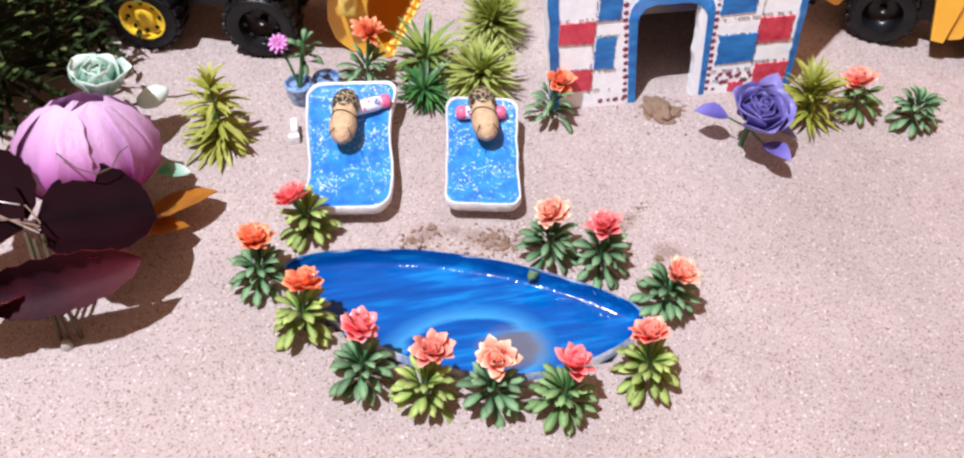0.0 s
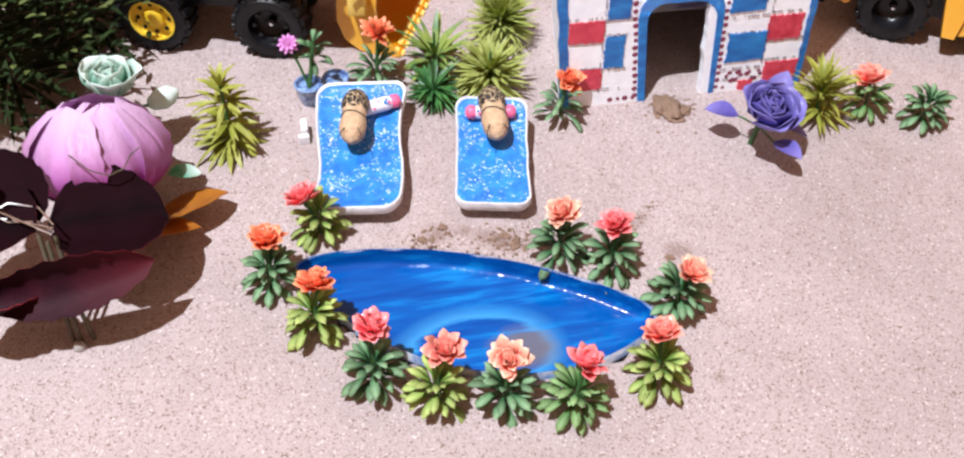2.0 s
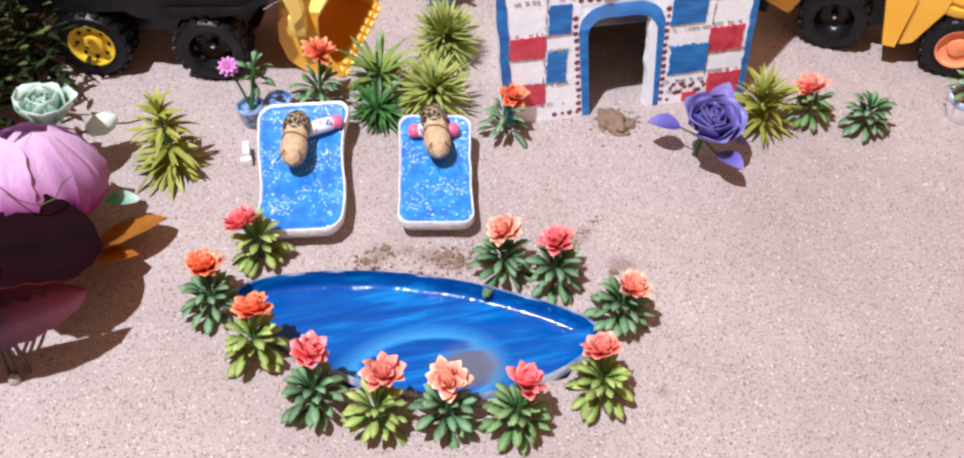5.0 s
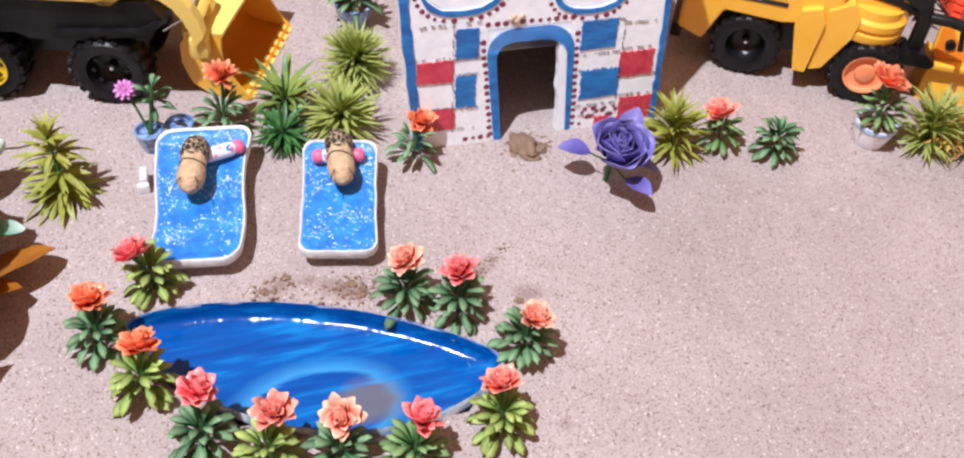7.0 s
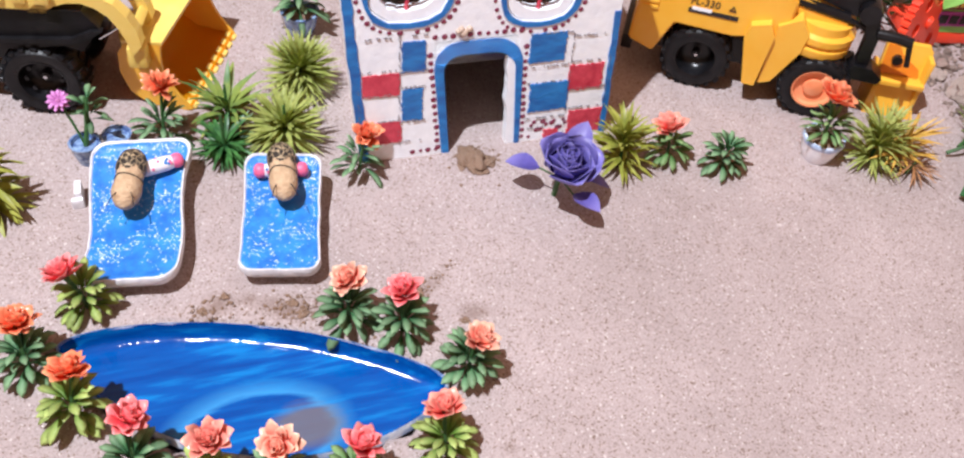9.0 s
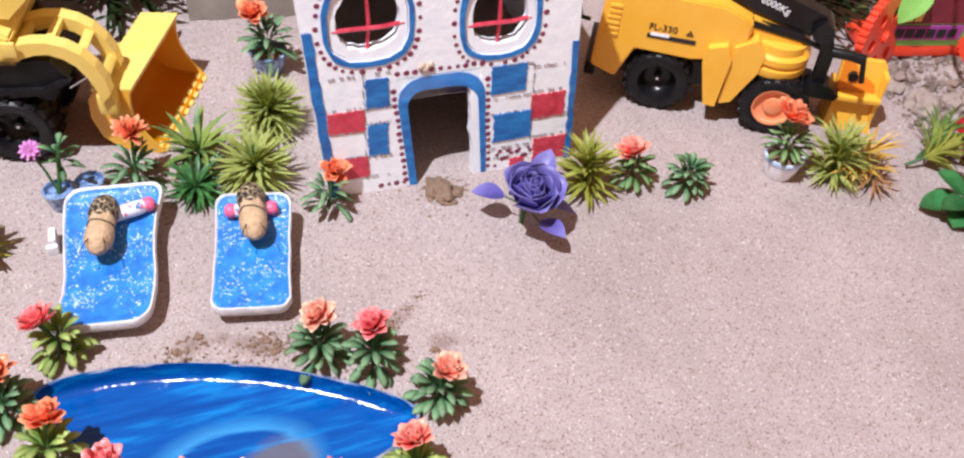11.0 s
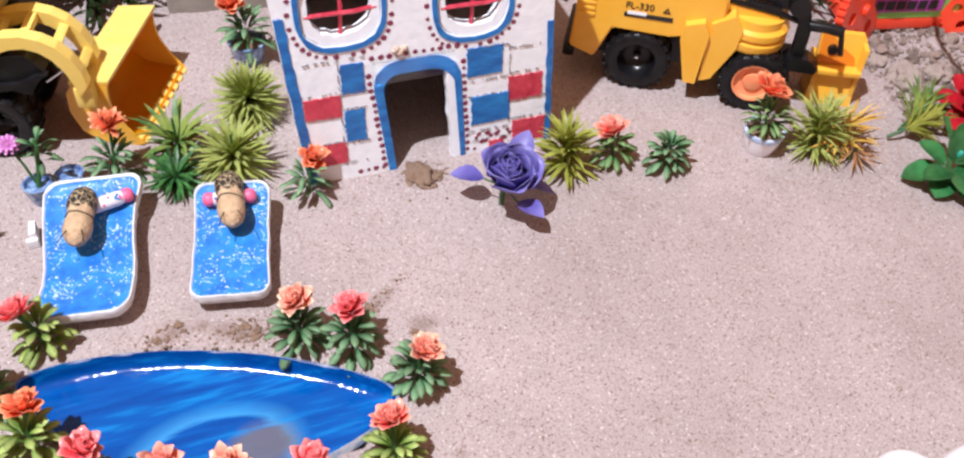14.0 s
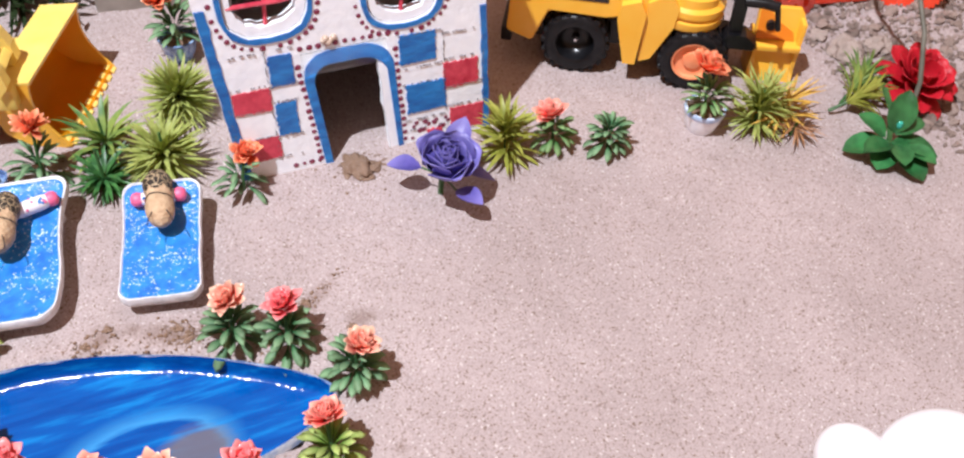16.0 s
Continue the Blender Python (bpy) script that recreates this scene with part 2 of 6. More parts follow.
def prism(bm, poly, y0, y1, holes=(), bevel=0.0):
    """A plate in the x-z plane with an outline and holes, from y0 to y1."""
    edges, vs = [], []
    for loop in (poly, *holes):
        ring = [bm.verts.new((x, y0, z)) for x, z in loop]
        vs += ring
        edges += [bm.edges.new((ring[i], ring[(i + 1) % len(ring)])) for i in range(len(ring))]
    r = bmesh.ops.triangle_fill(bm, use_beauty=True, use_dissolve=False, edges=edges)
    faces = [f for f in r["geom"] if isinstance(f, bmesh.types.BMFace)]
    ex = bmesh.ops.extrude_face_region(bm, geom=faces)
    nv = [g for g in ex["geom"] if isinstance(g, bmesh.types.BMVert)]
    bmesh.ops.translate(bm, verts=nv, vec=(0, y1 - y0, 0))
    allf = list({f for v in vs + nv for f in v.link_faces})
    bmesh.ops.recalc_face_normals(bm, faces=allf)
    return bm


def lathe(bm, profile, n=24, m=None, axis="Z", caps=True):
    """Turns (radius, height) pairs round an axis."""
    rings = []
    for r, h in profile:
        ring = []
        for i in range(n):
            a = 2 * math.pi * i / n
            p = Vector((r * math.cos(a), r * math.sin(a), h)) if axis == "Z" else Vector((r * math.cos(a), h, r * math.sin(a)))
            ring.append(bm.verts.new(m @ p if m else p))
        rings.append(ring)
    fs = []
    for a, b in zip(rings, rings[1:]):
        for i in range(n):
            fs.append(bm.faces.new((a[i], a[(i + 1) % n], b[(i + 1) % n], b[i])))
    if caps and profile[0][0] > 1e-6:
        fs.append(bm.faces.new(rings[0]))
    if caps and profile[-1][0] > 1e-6:
        fs.append(bm.faces.new(rings[-1]))
    bmesh.ops.recalc_face_normals(bm, faces=fs)
    return bm


def tube(bm, pts, r, n=6, taper=1.0):
    """A round bar through points."""
    pts = [Vector(p) for p in pts]
    rings = []
    for i, p in enumerate(pts):
        d = (pts[min(i + 1, len(pts) - 1)] - pts[max(i - 1, 0)]).normalized()
        q = d.to_track_quat("Z", "Y")
        rr = r * (1 + (taper - 1) * i / max(1, len(pts) - 1))
        rings.append([bm.verts.new(p + q @ Vector((rr * math.cos(2 * math.pi * k / n), rr * math.sin(2 * math.pi * k / n), 0))) for k in range(n)])
    for a, b in zip(rings, rings[1:]):
        for k in range(n):
            bm.faces.new((a[k], a[(k + 1) % n], b[(k + 1) % n], b[k]))
    bm.faces.new(rings[0][::-1])
    bm.faces.new(rings[-1])
    return bm


def blade(bm, L, W, curl=0.6, cup=0.2, thick=0.08, p=1.0, q=0.7, segs=6, m=None, wave=0.0, base=0.12):
    """A closed leaf or petal along +x: broadest where p puts it, bent by curl, hollow by cup."""
    rings, x, z, a = [], 0.0, 0.0, 0.0
    for i in range(segs + 1):
        s = i / segs
        w = W / 2 * max(math.sin(math.pi * min(1, s) ** p) ** q if 0 < s < 1 else 0, base * (1 - s) if s < 1 else 0.02)
        up = Vector((-math.sin(a), 0, math.cos(a)))
        c = Vector((x, 0, z)) + up * wave * W * math.sin(9 * s)
        t = thick * w
        side = up * (cup * w)
        rings.append([c + Vector((0, -w, 0)) + side, c + up * t, c + Vector((0, w, 0)) + side, c - up * t])
        a += -curl / segs
        x += L / segs * math.cos(a)
        z += L / segs * math.sin(a)
    vs = [[bm.verts.new(m @ v if m else v) for v in ring] for ring in rings]
    for u, v in zip(vs, vs[1:]):
        for k in range(4):
            bm.faces.new((u[k], u[(k + 1) % 4], v[(k + 1) % 4], v[k]))
    bm.faces.new(vs[0][::-1])
    bm.faces.new(vs[-1])
    return bm


def blade_data(name, material, **kw):
    bm = blade(bmesh.new(), **kw)
    bm.normal_update()
    me = bpy.data.meshes.new(name)
    bm.to_mesh(me)
    bm.free()
    me.materials.append(material)
    me.polygons.foreach_set("use_smooth", [True] * len(me.polygons))
    return me


def petal_data(name, material, L, W, curl=-0.8, cup=0.5, flare=0.25, nx=8, ny=6, seed=0.0):
    """A thin rounded petal along +x, bowed by curl, hollow by cup, its tip folded back by flare."""
    bm = bmesh.new()
    faces = []
    for under in (0, 1):
        rows, x, z, a = [], 0.0, 0.0, 0.0
        for i in range(nx + 1):
            s = i / nx
            w = W / 2 * (0.18 + 0.82 * math.sin(math.pi / 2 * min(1.0, s / 0.62)) ** 0.9) * math.sqrt(max(0.02, 1 - (max(0.0, s - 0.62) / 0.385) ** 2))
            up = Vector((-math.sin(a), 0, math.cos(a)))
            row = []
            for j in range(ny + 1):
                t = 2 * j / ny - 1
                lift = cup * w * t * t + 0.05 * W * s * noise.noise((s * 3 + seed, t * 2.5, seed))
                row.append(bm.verts.new(Vector((x, t * w, z)) + up * (lift - under * 0.018 * W)))
            rows.append(row)
            a += -(curl if s < 0.7 else -curl * flare * 4) / nx
            x += L / nx * math.cos(a)
            z += L / nx * math.sin(a)
        faces.append(rows)
    top, bot = faces
    for i in range(nx):
        for j in range(ny):
            bm.faces.new((top[i][j], top[i + 1][j], top[i + 1][j + 1], top[i][j + 1]))
            bm.faces.new((bot[i][j], bot[i][j + 1], bot[i + 1][j + 1], bot[i + 1][j]))
        bm.faces.new((top[i][0], bot[i][0], bot[i + 1][0], top[i + 1][0]))
        bm.faces.new((top[i][ny], top[i + 1][ny], bot[i + 1][ny], bot[i][ny]))
    for j in range(ny):
        bm.faces.new((top[0][j], top[0][j + 1], bot[0][j + 1], bot[0][j]))
        bm.faces.new((top[nx][j], bot[nx][j], bot[nx][j + 1], top[nx][j + 1]))
    bm.normal_update()
    me = bpy.data.meshes.new(name)
    bm.to_mesh(me)
    bm.free()
    me.materials.append(material)
    me.polygons.foreach_set("use_smooth", [True] * len(me.polygons))
    return me


def spun(az, el, h, out=0.0, size=1.0, twist=0.0):
    """The pose of a leaf that leaves a stem at height h, turned az, raised el degrees."""
    return Matrix.Translation((0, 0, h)) @ pose(0, 0, 0, 0, 0, az) @ pose(out, 0, 0, 0, -el, 0) @ pose(0, 0, 0, twist, 0, 0) @ Matrix.Scale(size, 4)


def text_mesh(name, words, size, material, parent, m):
    cu = bpy.data.curves.new(name, "FONT")
    cu.body, cu.size, cu.extrude = words, size, 0.00015
    tmp = new(name, cu)
    me = bpy.data.meshes.new_from_object(tmp.evaluated_get(bpy.context.evaluated_depsgraph_get()))
    bpy.data.objects.remove(tmp)
    me.materials.append(material)
    return piece(name, me, parent, m)


# ---- ground ----
POOL_L, POOL_R = Vector((-0.045, 0.396)), Vector((0.131, 0.336))


def pool_edges(u):
    c = POOL_L.lerp(POOL_R, u)
    return c.y + 0.0235 * math.sin(math.pi * u) ** 0.6, c.y - 0.052 * math.sin(math.pi * u ** 0.9) ** 0.65


def ground_height(x, y):
    z = 0.0022 * noise.noise((x * 14, y * 14, 0.3)) + 0.0010 * noise.noise((x * 70, y * 70, 2.3)) + 0.0003 * noise.noise((x * 210, y * 210, 5.3))
    # trodden sand behind the pool and the heaped sand beside it
    for cx, cy, rx, ry, h in ((0.03, 0.408, 0.035, 0.011, 0.0035), (0.14, 0.372, 0.03, 0.01, 0.003), (0.62, 0.5, 0.1, 0.08, 0.006)):
        d = ((x - cx) / rx) ** 2 + ((y - cy) / ry) ** 2
        if d < 4:
            z += h * math.exp(-d) * (0.8 + 0.9 * noise.noise((x * 130, y * 130, 1.0)))
    u = (x - POOL_L.x) / (POOL_R.x - POOL_L.x)
    if -0.02 < u < 1.02:
        hi, lo = pool_edges(min(max(u, 0.0), 1.0))
        if lo - 0.001 < y < hi + 0.001:
            z -= 0.018 * min(1, 0.6 + 60 * min(hi + 0.001 - y, y - lo + 0.001))
    return z


xs = np.concatenate([[-1.3, -1.0, -0.7, -0.55], np.arange(-0.42, 0.80, 0.004), [0.9, 1.1, 1.35, 1.6]])
ys = np.concatenate([[-0.7, -0.45, -0.2, 0.0], np.arange(0.1, 0.86, 0.004), [0.95, 1.1, 1.3, 1.5]])
verts = [(float(x), float(y), ground_height(x, y)) for y in ys for x in xs]
nx = len(xs)
faces = [(j * nx + i, j * nx + i + 1, (j + 1) * nx + i + 1, (j + 1) * nx + i) for j in range(len(ys) - 1) for i in range(nx - 1)]
gm = bpy.data.meshes.new("ground")
gm.from_pydata(verts, [], faces)
gm.polygons.foreach_set("use_smooth", [True] * len(gm.polygons))
gm.materials.append(SAND)
tagged(new("ground", gm), "pale pinkish dry sand, raked flat", "sand", kind="structure")


# ---- pool ----
def pool_material():
    m = bpy.data.materials.new("pool_paint")
    m.use_nodes = True
    n, l = m.node_tree.nodes, m.node_tree.links
    b = n["Principled BSDF"]
    tc = n.new("ShaderNodeTexCoord")
    mp = n.new("ShaderNodeMapping")
    mp.inputs["Scale"].default_value = (0.12, 1, 1)
    mp.inputs["Rotation"].default_value = (0, 0, radians(17))
    l.new(tc.outputs["Object"], mp.inputs[0])
    st = n.new("ShaderNodeTexNoise")
    st.inputs["Scale"].default_value, st.inputs["Detail"].default_value = 190, 5
    l.new(mp.outputs[0], st.inputs["Vector"])
    r = n.new("ShaderNodeValToRGB")
    e = r.color_ramp.elements
    e[0].position, e[0].color = 0.36, (0.0004, 0.056, 0.27, 1)
    e[1].position, e[1].color = 0.68, (0.003, 0.170, 0.48, 1)
    e.new(0.54).color = (0.0006, 0.082, 0.34, 1)
    l.new(st.outputs[0], r.inputs[0])

    def ring(cx, cy, sx, sy, stops, warp):
        q = n.new("ShaderNodeMapping")
        q.inputs["Location"].default_value = (-cx / sx, -cy / sy, 0)
        q.inputs["Scale"].default_value = (1 / sx, 1 / sy, 0)
        l.new(tc.outputs["Object"], q.inputs[0])
        ln = n.new("ShaderNodeVectorMath")
        ln.operation = "LENGTH"
        l.new(q.outputs[0], ln.inputs[0])
        ad = n.new("ShaderNodeMath")
        ad.operation = "MULTIPLY_ADD"
        l.new(st.outputs[0], ad.inputs[0])
        ad.inputs[1].default_value = warp
        l.new(ln.outputs["Value"], ad.inputs[2])
        rr = n.new("ShaderNodeValToRGB")
        rr.color_ramp.elements[0].position, rr.color_ramp.elements[0].color = stops[0][0], (stops[0][1],) * 3 + (1,)
        rr.color_ramp.elements[1].position, rr.color_ramp.elements[1].color = stops[-1][0], (stops[-1][1],) * 3 + (1,)
        for p, v in stops[1:-1]:
            rr.color_ramp.elements.new(p).color = (v, v, v, 1)
        l.new(ad.outputs[0], rr.inputs[0])
        return rr.outputs[0]

    def mix(f, a, c):
        x = n.new("ShaderNodeMix")
        x.data_type = "RGBA"
        l.new(f, x.inputs[0])
        l.new(a, x.inputs[6])
        x.inputs[7].default_value = (*c, 1)
        return x.outputs[2]

    col = mix(ring(0.040, 0.333, 0.060, 0.041, [(0.62, 0), (0.70, 0.7), (0.78, 0.35), (0.90, 0.0)], 0.22), r.outputs[0], (0.05, 0.30, 0.60))
    # grey-brown patch: blossom shade and reflection put into the basin colour
    col = mix(ring(0.062, 0.333, 0.030, 0.022, [(0.62, 0.85), (0.92, 0.0)], 0.45), col, (0.13, 0.125, 0.14))
    l.new(col, b.inputs["Base Color"])
    b.inputs["Roughness"].default_value = 0.12
    b.inputs["Specular IOR Level"].default_value = 0.3
    b.inputs["Coat Weight"].default_value = 0.12
    b.inputs["Coat Roughness"].default_value = 0.06
    bp = n.new("ShaderNodeBump")
    bp.inputs["Strength"].default_value, bp.inputs["Distance"].default_value = 0.12, 0.0010
    l.new(st.outputs[0], bp.inputs["Height"])
    lum = n.new("ShaderNodeTexNoise")
    lum.inputs["Scale"].default_value, lum.inputs["Detail"].default_value = 330, 2
    l.new(tc.outputs["Object"], lum.inputs["Vector"])
    bq = n.new("ShaderNodeBump")
    bq.inputs["Strength"].default_value, bq.inputs["Distance"].default_value = 0.25, 0.0010
    l.new(lum.outputs[0], bq.inputs["Height"])
    l.new(bp.outputs[0], bq.inputs["Normal"])
    l.new(bq.outputs[0], b.inputs["Normal"])
    return m


def build_pool():
    root = thing("garden_pool", (0, 0, 0), "glossy blue painted miniature pool sunk in sand", "pool")
    N = 44
    us = [0.5 - 0.5 * math.cos(math.pi * i / N) for i in range(N + 1)]
    loop = [Vector((POOL_L.lerp(POOL_R, u).x, pool_edges(u)[0])) for u in us] + [Vector((POOL_L.lerp(POOL_R, u).x, pool_edges(u)[1])) for u in us[-2:0:-1]]
    c = Vector((0.04, 0.357))
    bm = bmesh.new()
    rings = []
    for k, z in ((1.0, 0.0035), (0.994, 0.0020), (0.985, -0.0025), (0.965, -0.0055), (0.925, -0.0068), (0.86, -0.0073), (0.7, -0.0076), (0.5, -0.0078), (0.3, -0.0080), (0.12, -0.0080)):
        rings.append([bm.verts.new((*(c + (p - c) * k), z + 0.0005 * noise.noise((p.x * 60, p.y * 60, k)))) for p in loop])
    for a, b in zip(rings, rings[1:]):
        for i in range(len(loop)):
            bm.faces.new((a[i], a[(i + 1) % len(loop)], b[(i + 1) % len(loop)], b[i]))
    bm.faces.new(rings[-1])
    bmesh.ops.recalc_face_normals(bm, faces=bm.faces)
    if sum(f.normal.z for f in bm.faces) < 0:
        bmesh.ops.reverse_faces(bm, faces=bm.faces)
    part("basin", bm, pool_material(), root, "brush-painted blue basin with a pale swirl")
    bm = bmesh.new()
    sec = [(0.997, 0.0028), (1.006, 0.0036), (1.017, 0.0026), (1.02, -0.003), (0.995, -0.003)]
    rr = [[bm.verts.new((*(c + (p - c) * (k + 0.006 * noise.noise((p.x * 90, p.y * 90, 3)))), z)) for k, z in sec] for p in loop]
    for a, b in zip(rr, rr[1:] + rr[:1]):
        for i in range(len(sec)):
            bm.faces.new((a[i], a[(i + 1) % len(sec)], b[(i + 1) % len(sec)], b[i]))
    bmesh.ops.recalc_face_normals(bm, faces=bm.faces)
    part("rim", bm, mat("pool_rim", (0.05, 0.2, 0.5), (0.75, 0.78, 0.82), 130, 0.4, 0.3), root, "chipped white and blue rim")


build_pool()


# ---- house ----
def arch(x0, x1, z0, z1, r, n=8):
    pts = [(x0, z0), (x1, z0)]
    pts += [(x1 - r + r * math.cos(math.pi / 2 * i / n), z1 - r + r * math.sin(math.pi / 2 * i / n)) for i in range(n + 1)]
    pts += [(x0 + r - r * math.sin(math.pi / 2 * i / n), z1 - r + r * math.cos(math.pi / 2 * i / n)) for i in range(n + 1)]
    return pts


def oval(cx, cz, rx, rz, n=32, p=0.72, rough=0.0, seed=0.0):
    pts = []
    for i in range(n):
        a = 2 * math.pi * i / n
        k = 1 + rough * noise.noise((math.cos(a) * 6 + seed, math.sin(a) * 6, seed))
        ca, sa = math.cos(a), math.sin(a)
        pts.append((cx + k * rx * math.copysign(abs(ca) ** p, ca), cz + k * rz * math.copysign(abs(sa) ** p, sa)))
    return pts


def build_house():
    X0, X1, Y, H, D = 0.113, 0.281, 0.5, 0.166, 0.095
    root = thing("toy_house", (0, 0, 0), "white plaster toy house with painted blue and red bricks", "house")
    WINS = ((0.151, 0.1195, 0.0225, 0.0245), (0.228, 0.1125, 0.0215, 0.0245))
    door = arch(0.1695, 0.2125, -0.004, 0.0705, 0.012)
    full = []
    for (xa, za), (xb, zb) in zip(door, door[1:] + door[:1]):
        k = 14 if abs(zb - za) > 0.03 else 1
        full += [(xa + (xb - xa) * i / k, za + (zb - za) * i / k) for i in range(k)]
    jag = [(x + (0.0016 if x > 0.2 else 0.0006) * noise.noise((x * 300, z * 420, 0)) - (0.0025 if x > 0.211 else 0.0), z) for x, z in full]
    bm = prism(bmesh.new(), [(X0, -0.004), (X1, -0.004), (X1, H), (X0, H)], Y, Y + 0.006,
               [jag, *[oval(*w, rough=0.05, seed=k + 1.0) for k, w in enumerate(WINS)]])
    part("front_wall", bm, WHITE, root, smooth=False)
    # the side walls draw together towards the back
    for x, s in ((X0, 1), (X1, -1)):
        bm = box(bmesh.new(), min(x, x + 0.005 * s), max(x, x + 0.005 * s), Y + 0.006, Y + D, -0.004, H)
        for v in bm.verts:
            v.co.x += s * 0.024 * (v.co.y - Y) / D
        part("side_wall", bm, WHITE, root, smooth=False)
    # back wall out of view, added to keep the interior dark
    part("back_wall", box(bmesh.new(), X0 + 0.029, X1 - 0.029, Y + D - 0.006, Y + D - 0.001, -0.004, H), GREY_CARD, root, smooth=False)
    # unseen board, added to stop window light reaching the floor behind the door
    part("inner_floor", box(bmesh.new(), X0 + 0.03, X1 - 0.03, Y + 0.012, Y + D - 0.007, 0.082, 0.085), GREY_CARD, root, smooth=False)
    # roof out of view, added to shut light out from above
    part("roof", box(bmesh.new(), X0, X1, Y - 0.004, Y + D + 0.004, H, H + 0.006, 0.002), WHITE, root)

    def slab(poly, mt, name, holes=(), label="", lift=0.0007):
        part(name, prism(bmesh.new(), poly, Y - lift, Y + 0.001, holes), mt, root, label, smooth=False)

    def rect(x0, z0, x1, z1, seed, rough=0.0013):
        pts, n = [], 20
        for i in range(4 * n):
            k, s = divmod(i, n)
            s /= n
            x, z = ((x0 + (x1 - x0) * s, z0), (x1, z0 + (z1 - z0) * s), (x1 - (x1 - x0) * s, z1), (x0, z1 - (z1 - z0) * s))[k]
            pts.append((x + rough * noise.noise((x * 900, z * 900, seed)), z + rough * noise.noise((x * 900, z * 900, seed + 9))))
        return pts

    # painted bricks, rows of blue and red
    for i, (x0, z0, x1, z1, mt) in enumerate((
            (0.1245, 0.047, 0.1460, 0.0620, RED_PAINT), (0.1270, 0.012, 0.1470, 0.0275, RED_PAINT),
            (0.1475, 0.062, 0.1610, 0.0825, BLUE_PAINT), (0.1475, 0.0275, 0.1597, 0.0500, BLUE_PAINT),
            (0.2237, 0.0595, 0.2462, 0.0795, BLUE_PAINT), (0.2265, 0.0225, 0.2517, 0.0435, BLUE_PAINT),
            (0.2505, 0.0360, 0.2730, 0.0545, RED_PAINT), (0.2540, 0.0020, 0.2760, 0.0195, RED_PAINT), (0.2385, -0.002, 0.2480, 0.007, RED_PAINT))):
        slab(rect(x0, z0, x1, z1, i * 3.1), mt, "painted_brick")
    # blue bands: corner, door surround, window rings
    slab(rect(X0, 0.0, X0 + 0.0060, 0.118, 50.0, 0.0012), BLUE_PAINT, "corner_band")
    slab(rect(X1 - 0.004, 0.0, X1, 0.09, 51.0, 0.001), BLUE_PAINT, "corner_band")
    inner = [(x + (0.0035 if x > 0.2 else 0.0) * min(1.0, max(0.0, 0.07 - z) * 60), max(z, -0.002)) for x, z in door]
    outer = arch(0.1640, 0.2195, -0.003, 0.0795, 0.018)
    outer = [(x + 0.0008 * noise.noise((x * 400, z * 400, 7)), z) for x, z in outer]
    band = outer[1:] + [outer[0]] + [inner[0]] + inner[1:][::-1]
    slab(band, BLUE_PAINT, "door_band")
    for k, (cx, cz, rx, rz) in enumerate(WINS):
        slab(oval(cx, cz, rx + 0.0035, rz + 0.0035, rough=0.04, seed=k + 5.0), BLUE_PAINT, "window_band", [oval(cx, cz, rx + 0.0004, rz + 0.0004, rough=0.04, seed=k + 1.0)])
        wf = part("window", prism(bmesh.new(), oval(cx, cz, rx - 0.0006, rz - 0.0006, rough=0.06, seed=k + 1.0), Y + 0.001, Y + 0.008,
                                  [oval(cx, cz + 0.001, rx - 0.0045, rz - 0.0055, p=0.8, rough=0.12, seed=k + 8.0)]), WHITE, root, "rough white window reveal", smooth=False)
        bm = bmesh.new()
        tube(bm, [(cx - rx + 0.002, Y + 0.002, cz - 0.004), (cx - 0.006, Y + 0.001, cz - 0.0035), (cx + 0.008, Y + 0.002, cz - 0.0045), (cx + rx - 0.002, Y + 0.002, cz - 0.003)], 0.0013)
        part("glazing_bar", bm, RED_PAINT, wf, "red painted stick")
        bm = bmesh.new()
        tube(bm, [(cx - 0.001, Y + 0.0035, cz - rz + 0.002), (cx + 0.0005, Y + 0.003, cz), (cx, Y + 0.0035, cz + rz - 0.002)], 0.0013)
        part("glazing_bar", bm, RED_PAINT, wf, "red painted stick")
    # dots
    dm = bmesh.new()
    lathe(dm, [(0.0016, 0.0), (0.0014, 0.0004), (0.0, 0.0006)], 8, pose(0, 0, 0, 90))
    dot = bpy.data.meshes.new("dot")
    dm.to_mesh(dot)
    dm.free()
    dot.materials.append(DOT_PAINT)
    spots = []
    for z in np.arange(0.004, 0.074, 0.0052):
        spots += [(0.1622 - 0.0002 * (z > 0.06), z), (0.2213, z)]
    for x in np.arange(0.166, 0.219, 0.0052):
        spots.append((x, 0.0835))
    for cx, cz, rx, rz in WINS:
        for i in range(34):
            a = 2 * math.pi * i / 34
            ca, sa = math.cos(a), math.sin(a)
            spots.append((cx + (rx + 0.0065) * math.copysign(abs(ca) ** 0.75, ca), cz + (rz + 0.0065) * math.copysign(abs(sa) ** 0.75, sa)))
    for x in np.arange(0.146, 0.161, 0.005):
        spots.append((x, 0.0025))
    for i in range(14):
        spots.append((0.226 + 0.002 * i, 0.003 + 0.011 * abs(math.sin(i * 0.9))))
    for x, z in spots:
        k = 1 + 0.25 * random.uniform(-1, 1)
